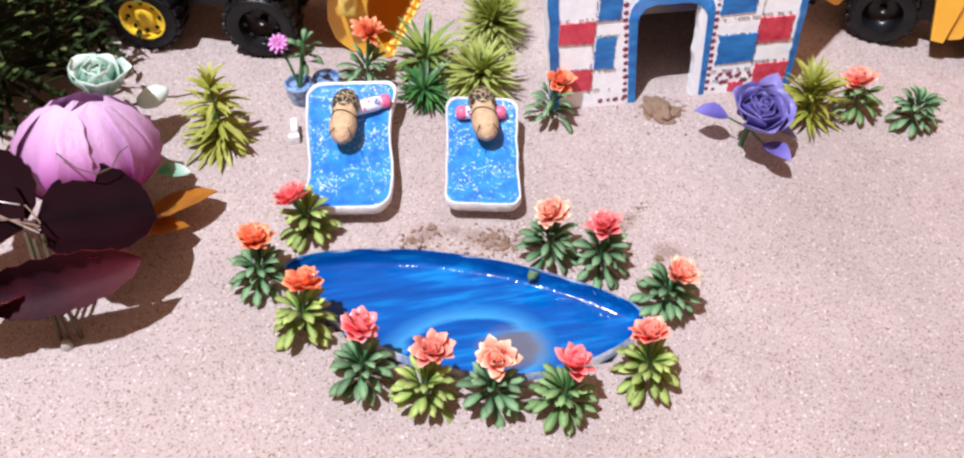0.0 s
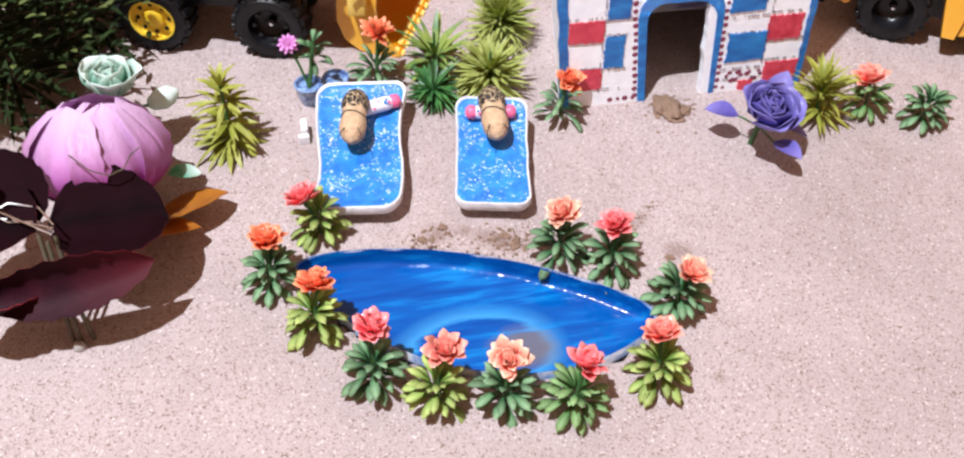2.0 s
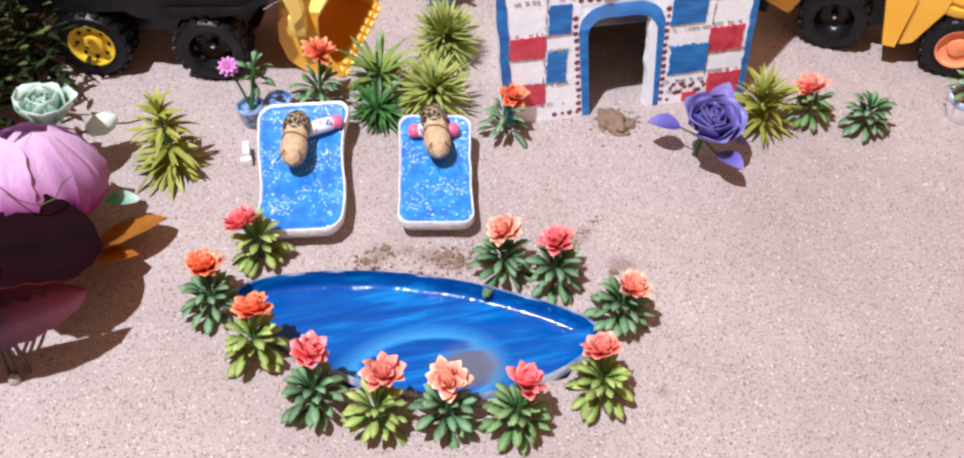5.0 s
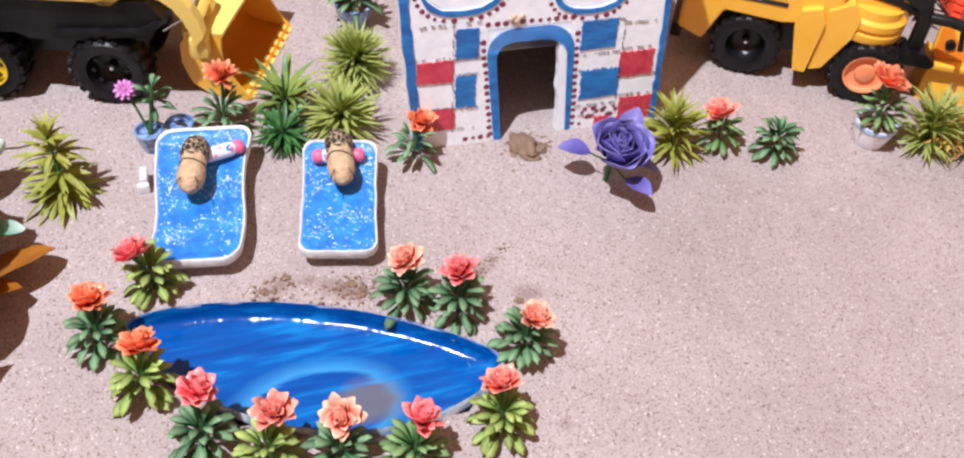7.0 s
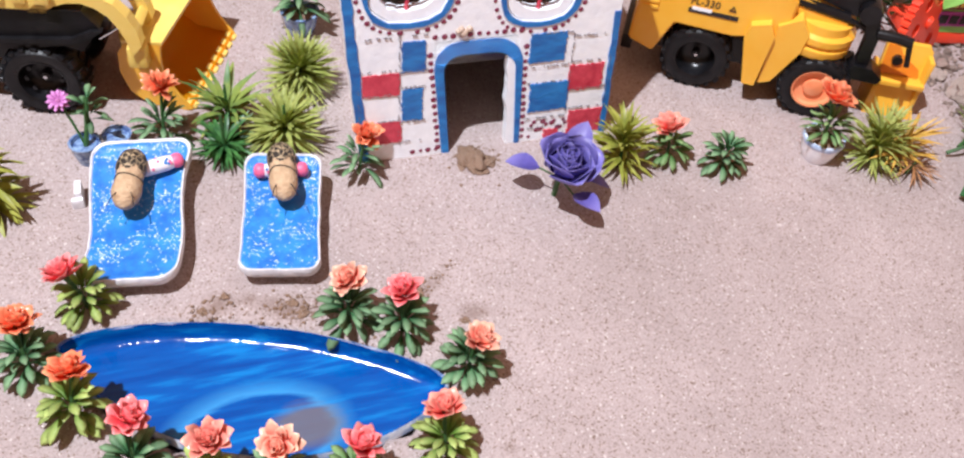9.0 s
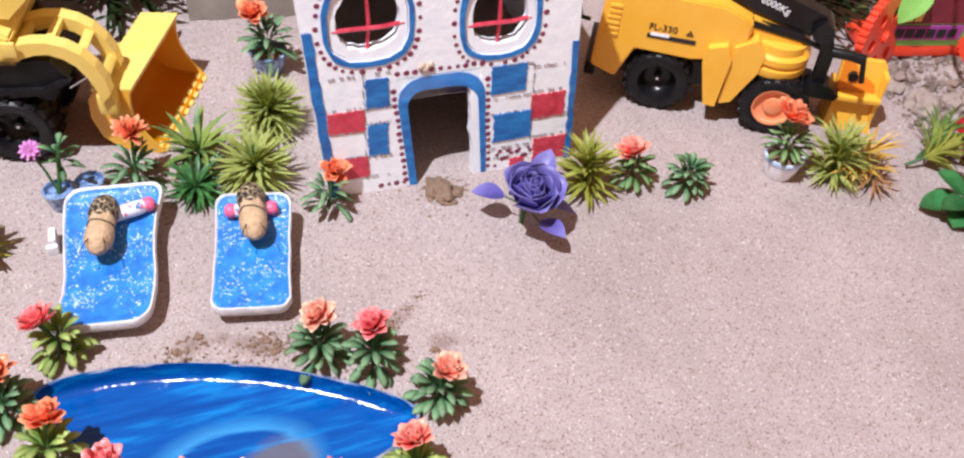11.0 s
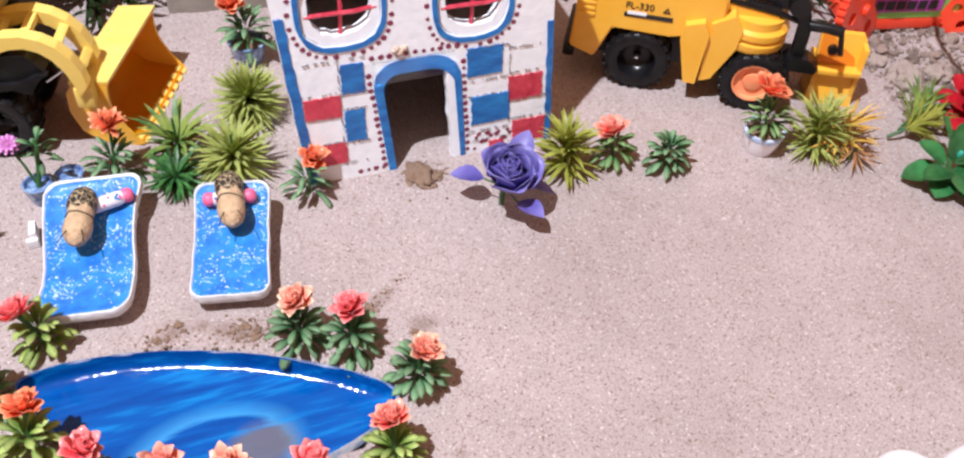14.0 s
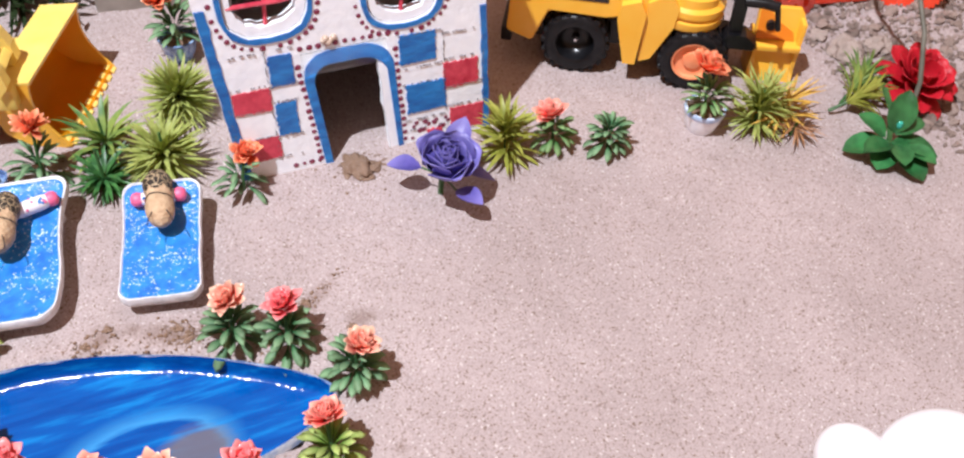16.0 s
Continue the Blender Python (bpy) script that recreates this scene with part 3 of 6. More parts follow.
        piece("dot", dot, root, Matrix.Translation((x + random.uniform(-3, 3) * 1e-4, Y, z + random.uniform(-3, 3) * 1e-4)) @ Matrix.Diagonal((k, 1, k, 1)))
    # pencil and scuff marks along the painted courses
    pm, rg = bmesh.new(), random.Random(17)
    for x0, x1, z in ((0.1225, 0.161, 0.0865), (0.1225, 0.146, 0.0645), (0.1225, 0.146, 0.048), (0.1225, 0.146, 0.0285), (0.1225, 0.146, 0.0122), (0.146, 0.161, 0.063), (0.146, 0.161, 0.0515), (0.146, 0.161, 0.0265), (0.148, 0.160, 0.012),
                      (0.2235, 0.249, 0.0795), (0.2235, 0.249, 0.0565), (0.2245, 0.252, 0.0445), (0.2245, 0.252, 0.0175), (0.252, 0.276, 0.0575), (0.252, 0.276, 0.037), (0.253, 0.278, 0.0225), (0.252, 0.277, 0.076), (0.226, 0.252, 0.010)):
        x = x0
        while x < x1:
            w = rg.uniform(0.0004, 0.0022)
            if rg.random() < 0.62:
                zz = z + rg.uniform(-4, 4) * 1e-4
                box(pm, x, x + w, Y - 0.0009, Y + 0.0005, zz - 0.00016, zz + 0.00016)
            x += w + rg.uniform(0.0001, 0.0009)
    for x, z0, z1 in ((0.1457, 0.010, 0.088), (0.2510, 0.004, 0.080), (0.1220, 0.012, 0.066), (0.2765, 0.02, 0.06)):
        z = z0
        while z < z1:
            w = rg.uniform(0.0004, 0.002)
            if rg.random() < 0.6:
                xx = x + rg.uniform(-5, 5) * 1e-4
                box(pm, xx - 0.00016, xx + 0.00016, Y - 0.0009, Y + 0.0005, z, z + w)
            z += w + rg.uniform(0.0001, 0.001)
    tagged(part("scuffing", pm, mat("pencil", (0.1, 0.09, 0.1), (0.25, 0.22, 0.24), 300, 0.7), root, "scratchy grey pencil marks", smooth=False), kind="stuff")
    glue = bmesh.new()
    for k in range(5):
        bmesh.ops.create_icosphere(glue, subdivisions=2, radius=0.0016 + 0.0004 * (k % 3), matrix=Matrix.Translation((0.1795 + 0.0016 * k, Y - 0.0004, 0.0865 + 0.0014 * math.sin(k * 2.1))))
    part("glue_blob", glue, mat("glue", (0.42, 0.3, 0.22), (0.6, 0.48, 0.4), 200, 0.3), root, "dried brownish glue")
    # clear adhesive tape across the front
    tape = mat("tape", (0.9, 0.88, 0.85), (0.95, 0.93, 0.9), 50, 0.12, trans=1.0)
    part("tape", box(bmesh.new(), 0.166, 0.216, Y - 0.0016, Y - 0.0012, 0.066, 0.081), tape, root, "clear adhesive tape").visible_shadow = False

    # the hand-made front leans back, and its outline and doorway lean sideways
    knots = ((X0, 0.0008, 0.076, 0.109), (0.1640, 0.0019, 0.099, 0.062), (0.2195, 0.0005, 0.040, 0.060), (X1, -0.0023, 0.019, 0.088))

    def sway(x, z):
        x = min(max(x, X0), X1)
        for (xa, da, sa, za), (xb, db, sb, zb) in zip(knots, knots[1:]):
            if x <= xb:
                t = (x - xa) / (xb - xa)
                return (1 - t) * (da + sa * (za - z)) + t * (db + sb * (zb - z))

    for ob in [o for o in root.children_recursive if o.type == "MESH"]:
        fixed = ob.name.startswith(("painted_brick", "scuffing", "glue", "tape", "window", "glazing"))
        if ob.name.startswith("dot"):
            p = ob.matrix_basis.translation.copy()
            z = 0.0005 + 0.93 * p.z
            ob.matrix_basis.translation = (p.x + (sway(p.x, z) if p.z < 0.088 else 0.0), p.y + 0.12 * z - 0.001, z)
            continue
        for v in ob.data.vertices:
            z = 0.0005 + 0.93 * v.co.z if v.co.z > -0.003 else v.co.z
            k = 1.0 if v.co.y < Y + 0.01 else 0.35
            low = 1.0 if v.co.z < 0.086 or v.co.x < X0 + 0.009 or v.co.x > X1 - 0.009 else 0.0
            v.co = (v.co.x + (0 if fixed else low * k * sway(v.co.x, z)), v.co.y + 0.12 * z - 0.001, z)


build_house()


# ---- loungers ----
def lounge_material():
    m = mat("lounger_blue", (0.01, 0.13, 0.5), (0.03, 0.27, 0.68), 120, 0.4, 0.4, 420, coat=0.2)
    n, l = m.node_tree.nodes, m.node_tree.links
    b = n["Principled BSDF"]
    src = b.inputs["Base Color"].links[0].from_socket
    tc = n.new("ShaderNodeTexCoord")
    v = n.new("ShaderNodeTexVoronoi")
    v.inputs["Scale"].default_value = 1500
    l.new(tc.outputs["Object"], v.inputs["Vector"])
    sp = n.new("ShaderNodeSeparateColor")
    l.new(v.outputs["Color"], sp.inputs[0])
    cl = n.new("ShaderNodeTexNoise")
    cl.inputs["Scale"].default_value = 60
    l.new(tc.outputs["Object"], cl.inputs["Vector"])
    a = n.new("ShaderNodeMath")
    a.operation = "MULTIPLY_ADD"
    l.new(cl.outputs[0], a.inputs[0])
    a.inputs[1].default_value = 0.45
    l.new(sp.outputs[0], a.inputs[2])
    r = n.new("ShaderNodeValToRGB")
    mr = n.new("ShaderNodeMath")
    mr.operation = "SUBTRACT"
    l.new(a.outputs[0], mr.inputs[0])
    mr.inputs[1].default_value = 0.2
    r.color_ramp.elements[0].position, r.color_ramp.elements[1].position = 0.968, 0.992
    l.new(mr.outputs[0], r.inputs[0])
    x = n.new("ShaderNodeMix")
    x.data_type = "RGBA"
    l.new(r.outputs[0], x.inputs[0])
    l.new(src, x.inputs[6])
    x.inputs[7].default_value = (0.75, 0.82, 0.88, 1)
    l.new(x.outputs[2], b.inputs["Base Color"])
    return m


LOUNGE = lounge_material()


def lounger(corners, label, head_lift, waist=0.03, bend=0.0):
    """A rounded slab between head-left, head-right, foot-right, foot-left."""
    root = thing("sun_lounger", (0, 0, 0), label, "sun lounger", "loungers by the pool")
    hl, hr, fr, fl = [Vector(c) for c in corners]

    def at(s, t):
        s = 0.5 + (s - 0.5) * (1 - waist * math.sin(math.pi * min(1.0, t * 1.15)))
        p = hl.lerp(hr, s).lerp(fl.lerp(fr, s), t)
        p.x += bend * math.sin(2 * math.pi * t)
        return p

    def loop(inset, n=20):
        r = 0.17
        pts = []
        asp = (hr - hl).length / (hl - fl).length
        for cx, cy, a0 in ((1 - r, r * asp, -90), (1 - r, 1 - r * asp, 0), (r, 1 - r * asp, 90), (r, r * asp, 180)):
            for i in range(7):
                a = radians(a0 + 15 * i)
                pts.append((cx + r * math.cos(a), cy + r * asp * math.sin(a)))
        full = []
        for (a, b), (c, d) in zip(pts, pts[1:] + pts[:1]):
            k = 6 if math.hypot(c - a, d - b) > 0.2 else 1
            full += [(a + (c - a) * i / k, b + (d - b) * i / k) for i in range(k)]
        out = []
        for s, t in full:
            wob = 0.012 * noise.noise((s * 7, t * 7, corners[0][0] * 90))
            out.append((0.5 + (s - 0.5) * (1 - inset * 2) + wob, 0.5 + (t - 0.5) * (1 - inset * 2 * asp)))
        return out

    def h(t):
        return 0.0135 + head_lift * max(0, 1 - t / 0.45) ** 1.6

    def shell(levels, close_top):
        bm = bmesh.new()
        rings = []
        for inset, dz in levels:
            ring = []
            for s, t in loop(inset):
                p = at(s, t)
                ring.append(bm.verts.new((p.x, p.y, h(t) + dz + 0.0005 * noise.noise((p.x * 150, p.y * 150, 1)))))
            rings.append(ring)
        n = len(rings[0])
        for a, b in zip(rings, rings[1:]):
            for i in range(n):
                bm.faces.new((a[i], a[(i + 1) % n], b[(i + 1) % n], b[i]))
        if close_top:
            bmesh.ops.triangle_fill(bm, use_beauty=True, edges=[e for e in bm.edges if e.is_boundary and all(v in rings[-1] for v in e.verts)])
        bmesh.ops.recalc_face_normals(bm, faces=bm.faces)
        return bm

    part("frame", shell([(0.46, -0.0045), (0.02, -0.005), (0.0, -0.003), (0.0, 0.0005), (0.008, 0.0016), (0.018, 0.0017), (0.032, 0.0008), (0.05, -0.001)], False), CREAM, root, "white plaster edge")
    top = [(0.0245, 0.0008), (0.05, 0.0011), (0.08, 0.0007), (0.14, 0.0003), (0.24, 0.0003), (0.34, 0.0003), (0.44, 0.0003)]
    part("mattress", shell(top, True), LOUNGE, root, "blue painted mattress flecked with white")
    for s, t in ((0.16, 0.14), (0.84, 0.14), (0.2, 0.76), (0.8, 0.76)):
        p = at(s, t)
        part("foot", lathe(bmesh.new(), [(0.004, -0.003), (0.0045, 0.0), (0.004, max(0.003, h(t) - 0.006))], 10, Matrix.Translation((p.x, p.y, 0))), CREAM, root)
    return at, h


def peanut_material():
    m = mat("peanut_shell", (0.40, 0.25, 0.14), (0.60, 0.43, 0.27), 160, 0.7, 0.0)
    n, l = m.node_tree.nodes, m.node_tree.links
    b = n["Principled BSDF"]
    tc = n.new("ShaderNodeTexCoord")
    mp = n.new("ShaderNodeMapping")
    mp.inputs["Scale"].default_value = (0.55, 1, 1)
    l.new(tc.outputs["Object"], mp.inputs[0])
    v = n.new("ShaderNodeTexVoronoi")
    v.feature = "DISTANCE_TO_EDGE"
    v.inputs["Scale"].default_value = 420
    l.new(mp.outputs[0], v.inputs["Vector"])
    bp = n.new("ShaderNodeBump")
    bp.inputs["Strength"].default_value, bp.inputs["Distance"].default_value = 0.9, 0.0012
    bp.invert = True
    l.new(v.outputs["Distance"], bp.inputs["Height"])
    l.new(bp.outputs[0], b.inputs["Normal"])
    return m


def net_material():
    m = bpy.data.materials.new("peanut_cap")
    m.use_nodes = True
    n, l = m.node_tree.nodes, m.node_tree.links
    b = n["Principled BSDF"]
    tc = n.new("ShaderNodeTexCoord")
    v = n.new("ShaderNodeTexVoronoi")
    v.feature = "DISTANCE_TO_EDGE"
    v.inputs["Scale"].default_value = 270
    l.new(tc.outputs["Object"], v.inputs["Vector"])
    r = n.new("ShaderNodeValToRGB")
    r.color_ramp.elements[0].position, r.color_ramp.elements[0].color = 0.02, (0.58, 0.44, 0.27, 1)
    r.color_ramp.elements[1].position, r.color_ramp.elements[1].color = 0.05, (0.02, 0.014, 0.01, 1)
    l.new(v.outputs["Distance"], r.inputs[0])
    l.new(r.outputs[0], b.inputs["Base Color"])
    b.inputs["Roughness"].default_value = 0.6
    return m


SHELL, CAP = peanut_material(), net_material()


def peanut(x, y, z, rz, label):
    """A two-lobed peanut in its shell lying down, dark net-painted end, thread round the waist, wire ends."""
    L = 0.043
    bm = bmesh.new()
    prof = []
    for i in range(29):
        s = i / 28
        a = 0.0080 * math.sqrt(max(0.0, 1 - ((s - 0.285) / 0.286) ** 2))
        c = 0.0076 * math.sqrt(max(0.0, 1 - ((s - 0.700) / 0.301) ** 2))
        neck = 0.0060 * math.exp(-((s - 0.5) / 0.12) ** 2)
        prof.append((max(1e-5, (a ** 5 + c ** 5 + neck ** 5) ** 0.2 * (1 if 0 < i < 28 else 0)), s * L))
    lathe(bm, prof, 28)
    for v in bm.verts:
        k = 1 + 0.025 * math.sin(9 * math.atan2(v.co.y, v.co.x)) + 0.03 * noise.noise(v.co * 400)
        v.co.x, v.co.y = v.co.x * k, v.co.y * k * 0.92
    for f in bm.faces:
        f.material_index = 1 if f.calc_center_median().z < 0.43 * L + 0.001 * math.sin(5 * math.atan2(f.calc_center_median().y, f.calc_center_median().x)) else 0
    n0 = len(bm.faces)
    waist = []
    for i in range(25):
        a = 2 * math.pi * i / 24
        waist.append((0.0072 * math.cos(a), 0.0068 * math.sin(a), 0.56 * L + 0.001 * math.sin(2 * a)))
    tube(bm, waist, 0.00035, 5)
    for sx in (-1, 1):
        tube(bm, [(0.003 * sx, 0.0045, 0.8 * L), (0.0055 * sx, 0.006, 0.98 * L), (0.0065 * sx, 0.0062, 1.1 * L)], 0.0003, 5)
    bm.faces.ensure_lookup_table()
    for f in bm.faces[n0:]:
        f.material_index = 2
    ob = part("peanut_figure", bm, (SHELL, CAP, INK), None, "")
    ob.matrix_basis = Matrix.Translation((x, y, z)) @ pose(0, 0, 0, 0, 0, rz) @ pose(0, 0, 0, 90, 0, 0)
    tagged(ob, label, "figure", "figures on the loungers")
    return ob


def bolster(x, y, z, rz, label):
    root = thing("bolster_pillow", (x, y, z), label, "pillow", "pillows on the loungers", rz)
    bm = bmesh.new()
    lathe(bm, [(1e-5, -0.0095), (0.0034, -0.0094), (0.0041, -0.006), (0.0042, 0.006), (0.0034, 0.0094), (1e-5, 0.0095)], 18, pose(0, 0, 0, 0, 90, 0))
    part("cushion", bm, mat("pillow_white", (0.75, 0.7, 0.74), (0.85, 0.82, 0.84), 200, 0.5), root)
    pink = mat("pillow_pink", (0.7, 0.08, 0.2), (0.8, 0.16, 0.3), 200, 0.45)
    for s in (-1, 1):
        bm = bmesh.new()
        lathe(bm, [(0.0036, 0.0), (0.0042, 0.0022), (0.0038, 0.0045), (0.0022, 0.0058), (1e-5, 0.0061)], 16, pose(s * 0.0088, 0, 0, 0, 90 * s, 0))
        part("end_knob", bm, pink, root, "round pink end")
    for i in range(10):
        a, px = random.uniform(-1.0, 1.6), random.uniform(-0.0075, 0.0075)
        bm = bmesh.new()
        lathe(bm, [(0.0009, 0), (0.0007, 0.0003), (1e-5, 0.0004)], 8, Matrix.Translation((px, -0.0041 * math.sin(a), 0.0041 * math.cos(a))) @ pose(0, 0, 0, math.degrees(a), 0, 0))
        part("spot", bm, (BLUE_PAINT if i % 2 else pink), root)
    return root


at1, h1 = lounger([(-0.0240, 0.519), (0.0315, 0.513), (0.0112, 0.418), (-0.0350, 0.424)], "blue and white plaster lounger with raised head", 0.008, 0.08, -0.0022)
at2, h2 = lounger([(0.0555, 0.497), (0.0980, 0.488), (0.0825, 0.408), (0.0420, 0.416)], "smaller blue and white plaster lounger on sand", 0.006)
bolster(0.0085, 0.4930, 0.0225, 14, "spotted white bolster with pink ends, askew on lounger")
bolster(0.0735, 0.4785, 0.0215, -8, "spotted white bolster with pink ends, across lounger")
peanut(-0.0015, 0.5020, 0.0270, -10, "peanut shell with dark net cap and thread waist, tilted")
peanut(0.0755, 0.4935, 0.0265, -5, "peanut shell with dark net cap and thread waist, straight")


# ---- succulents ----
def leaf_set(tag, material, W=0.0049, L=0.0165):
    return [blade_data("leaf", material, L=L * k, W=W, curl=c, cup=0.35, thick=0.16, p=1.9, q=0.75, segs=6) for k, c in ((1.0, 0.9), (0.9, 0.5), (1.05, 1.2))]


def petal_set(material, W=0.0062, L=0.0104):
    return [petal_data("petal", material, L * k, W, c, 0.5, 0.25, 5, 2, k) for k, c in ((1.0, -0.6), (0.9, -0.9), (0.78, -1.2))]


LEAVES = {"D": leaf_set("D", LEAF_D), "L": leaf_set("L", LEAF_L), "M": leaf_set("M", LEAF_M)}
NARROW = {"D": leaf_set("D", LEAF_D, 0.0038, 0.018), "M": leaf_set("M", LEAF_M, 0.0038, 0.018)}
PETALS = {"R": petal_set(PET_RED), "O": petal_set(PET_ORANGE), "C": petal_set(PET_CORAL), "P": petal_set(PET_PEACH)}
THIN_PETALS = petal_set(PET_ORANGE, 0.0040, 0.0108)


def rosette(parent, leaves, n, h0, h1, size, rng, droop=(10, 72)):
    for i in range(n):
        s = i / (n - 1)
        piece("leaf", leaves[i % len(leaves)], parent, spun(137.5 * i + rng.uniform(-12, 12), droop[0] + (droop[1] - droop[0]) * s + rng.uniform(-7, 7),
              h0 + (h1 - h0) * s, 0.0015, size * rng.uniform(0.85, 1.12) * (1.05 - 0.25 * s), rng.uniform(-14, 14)))


def blossom(parent, petals, n, at, size, rng, tilt):
    head = new("flower_head")
    head.empty_display_size = 0.003
    head.parent = parent
    head.matrix_basis = Matrix.Translation(at) @ tilt
    for i in range(n):
        s = i / (n - 1)
        piece("petal", petals[min(2, int(s * 3))], head, spun(137.5 * i + rng.uniform(-9, 9), 2 + 76 * s + rng.uniform(-6, 6), 0.0046 * s, 0.0006,
              size * (1.05 - 0.32 * s) * rng.uniform(0.84, 1.12), rng.uniform(-24, 24)))
    bm = lathe(bmesh.new(), [(0.0008, -0.004), (0.0016, -0.0005), (0.0012, 0.003), (1e-5, 0.0045)], 8)
    part("flower_core", bm, STEM, head)


def succulent(x, y, leaf, flower, label, seed, size=1.0, hh=0.026, lean=(0.0, 0.003), leaves=None, n=34, name="flowering_succulent", group="flowers round the pool", fs=1.0, z=0.0, np=34):
    rng = random.Random(seed)
    root = thing(name, (x, y, z), label, "plant", group, rng.uniform(0, 360))
    # the lean is in world directions
    a = -root.rotation_euler.z
    lx, ly = lean[0] * math.cos(a) - lean[1] * math.sin(a), lean[0] * math.sin(a) + lean[1] * math.cos(a)
    bm = tube(bmesh.new(), [(0, 0, -0.003), (lx * 0.3, ly * 0.3, hh * 0.5), (lx, ly, hh)], 0.0012 * size, 6, 0.8)
    part("stem", bm, STEM, root)
    rosette(root, leaves or LEAVES[leaf], n, 0.004, 0.017 * size, size, rng)
    if flower:
        blossom(root, flower if isinstance(flower, list) else PETALS[flower], np + 8, (lx, ly, hh), size * fs * 1.02, rng, pose(0, 0, 0, 0, 0, math.degrees(a)) @ pose(0, 0, 0, rng.uniform(8, 24), rng.uniform(-10, 10), math.degrees(-a)))
    return root


TONE = {"R": "red", "O": "orange", "C": "coral", "P": "peach"}
SHADE = {"D": "dark green", "L": "yellow-green", "M": "mid green"}
for i, (x, y, hx, hy, lf, fl) in enumerate((
        (-0.031, 0.419, -0.037, 0.419, "L", "R"), (-0.058, 0.387, -0.058, 0.393, "D", "O"), (-0.038, 0.356, -0.035, 0.361, "L", "O"),
        (-0.013, 0.321, -0.013, 0.331, "D", "R"), (0.014, 0.305, 0.019, 0.314, "L", "C"), (0.045, 0.299, 0.048, 0.305, "D", "P"),
        (0.077, 0.291, 0.080, 0.295, "M", "R"), (0.120, 0.299, 0.120, 0.305, "L", "C"), (0.143, 0.340, 0.145, 0.338, "D", "P"),
        (0.117, 0.370, 0.118, 0.374, "D", "R"), (0.092, 0.383, 0.094, 0.388, "D", "P"))):
    succulent(x, y, lf, fl, "plastic succulent, %s leaves and %s blossom, beside pool" % (SHADE[lf], TONE[fl]), 10 + i, lean=(hx - x, hy - y))
succulent(0.013, 0.540, "D", THIN_PETALS, "plastic plant with pointed leaves and spiky orange-red bloom", 31, 1.05, 0.034, (0.003, 0.006), NARROW["D"], 30, "potted_bloom", "flowers round the house", 1.0)
succulent(0.120, 0.492, "D", "O", "dark green plastic plant with flat orange bloom by house", 32, 0.98, 0.021, (0.005, 0.006), NARROW["D"], 24, "flowering_succulent", "flowers round the house", 1.0)
succulent(0.312, 0.468, "M", "C", "green plastic rosette with round coral-pink bloom", 33, 0.95, 0.020, (-0.003, 0.002), None, 30, "flowering_succulent", "flowers round the house", 1.2)
succulent(0.343, 0.453, "M", None, "small green plastic rosette without bloom", 34, 0.95, 0.012, (0, 0), LEAVES["D"], 40, "succulent", "flowers round the house")


# ---- grassy plants ----
def tuft(name, x, y, layers, material, label, seed, lean=(0, 0), group="grassy plants", W=0.0022, category="plant", stem_h=0.03, z=0.0, curl=0.7):
    """Whorls of narrow leaves: layers of (height, count, length, rise in degrees, spread)."""
    rng = random.Random(seed)
    root = thing(name, (x, y, z), label, category, group)
    part("stem", tube(bmesh.new(), [(0, 0, -0.003), (lean[0] * 0.5, lean[1] * 0.5, stem_h * 0.5), (lean[0], lean[1], stem_h)], 0.0013, 6, 0.6), STEM, root)
    for h, n, L, rise, spread in layers:
        bm = bmesh.new()
        off = Matrix.Translation((lean[0] * h / stem_h, lean[1] * h / stem_h, 0))
        for i in range(n):
            blade(bm, L * rng.uniform(0.75, 1.15), W * rng.uniform(0.7, 1.2), curl * rng.uniform(0.4, 1.5), 0.4, 0.15, 0.75, 0.8, 5,
                  off @ spun(360 * i / n + rng.uniform(-14, 14), rise + rng.uniform(-spread, spread), h + rng.uniform(-1, 1) * 0.0015, 0.0008, 1.0, rng.uniform(-25, 25)))
        part("leaf_whorl", bm, material, root)
    return root


tuft("palm_plant", -0.077, 0.497, ((0.004, 26, 0.025, 14, 6), (0.007, 10, 0.018, 34, 8), (0.018, 20, 0.022, 16, 6), (0.030, 16, 0.019, 22, 7), (0.039, 9, 0.013, 46, 8), (0.043, 6, 0.014, 80, 6)), OLIVE,
     "olive yellow plastic plant in tiers on sand", 41, (0.0, 0.004), stem_h=0.045, W=0.0036)
tuft("grass_bush", 0.046, 0.521, ((0.004, 44, 0.022, 22, 16), (0.007, 30, 0.023, 50, 18)), DEEP, "dark green plastic grass tuft", 42, W=0.0028)
tuft("grass_bush", 0.051, 0.545, ((0.008, 22, 0.028, 35, 16), (0.012, 18, 0.030, 65, 16)), TIPPED, "green plastic grass tuft with yellow tips", 43, (0.0, 0.003), W=0.0046)
tuft("spiky_bush", 0.082, 0.523, ((0.009, 60, 0.026, 8, 12), (0.013, 60, 0.026, 30, 12), (0.015, 46, 0.023, 52, 12), (0.016, 26, 0.019, 74, 10)), LIME, "lime green spiky plastic bush", 44, W=0.0030, curl=0.3)
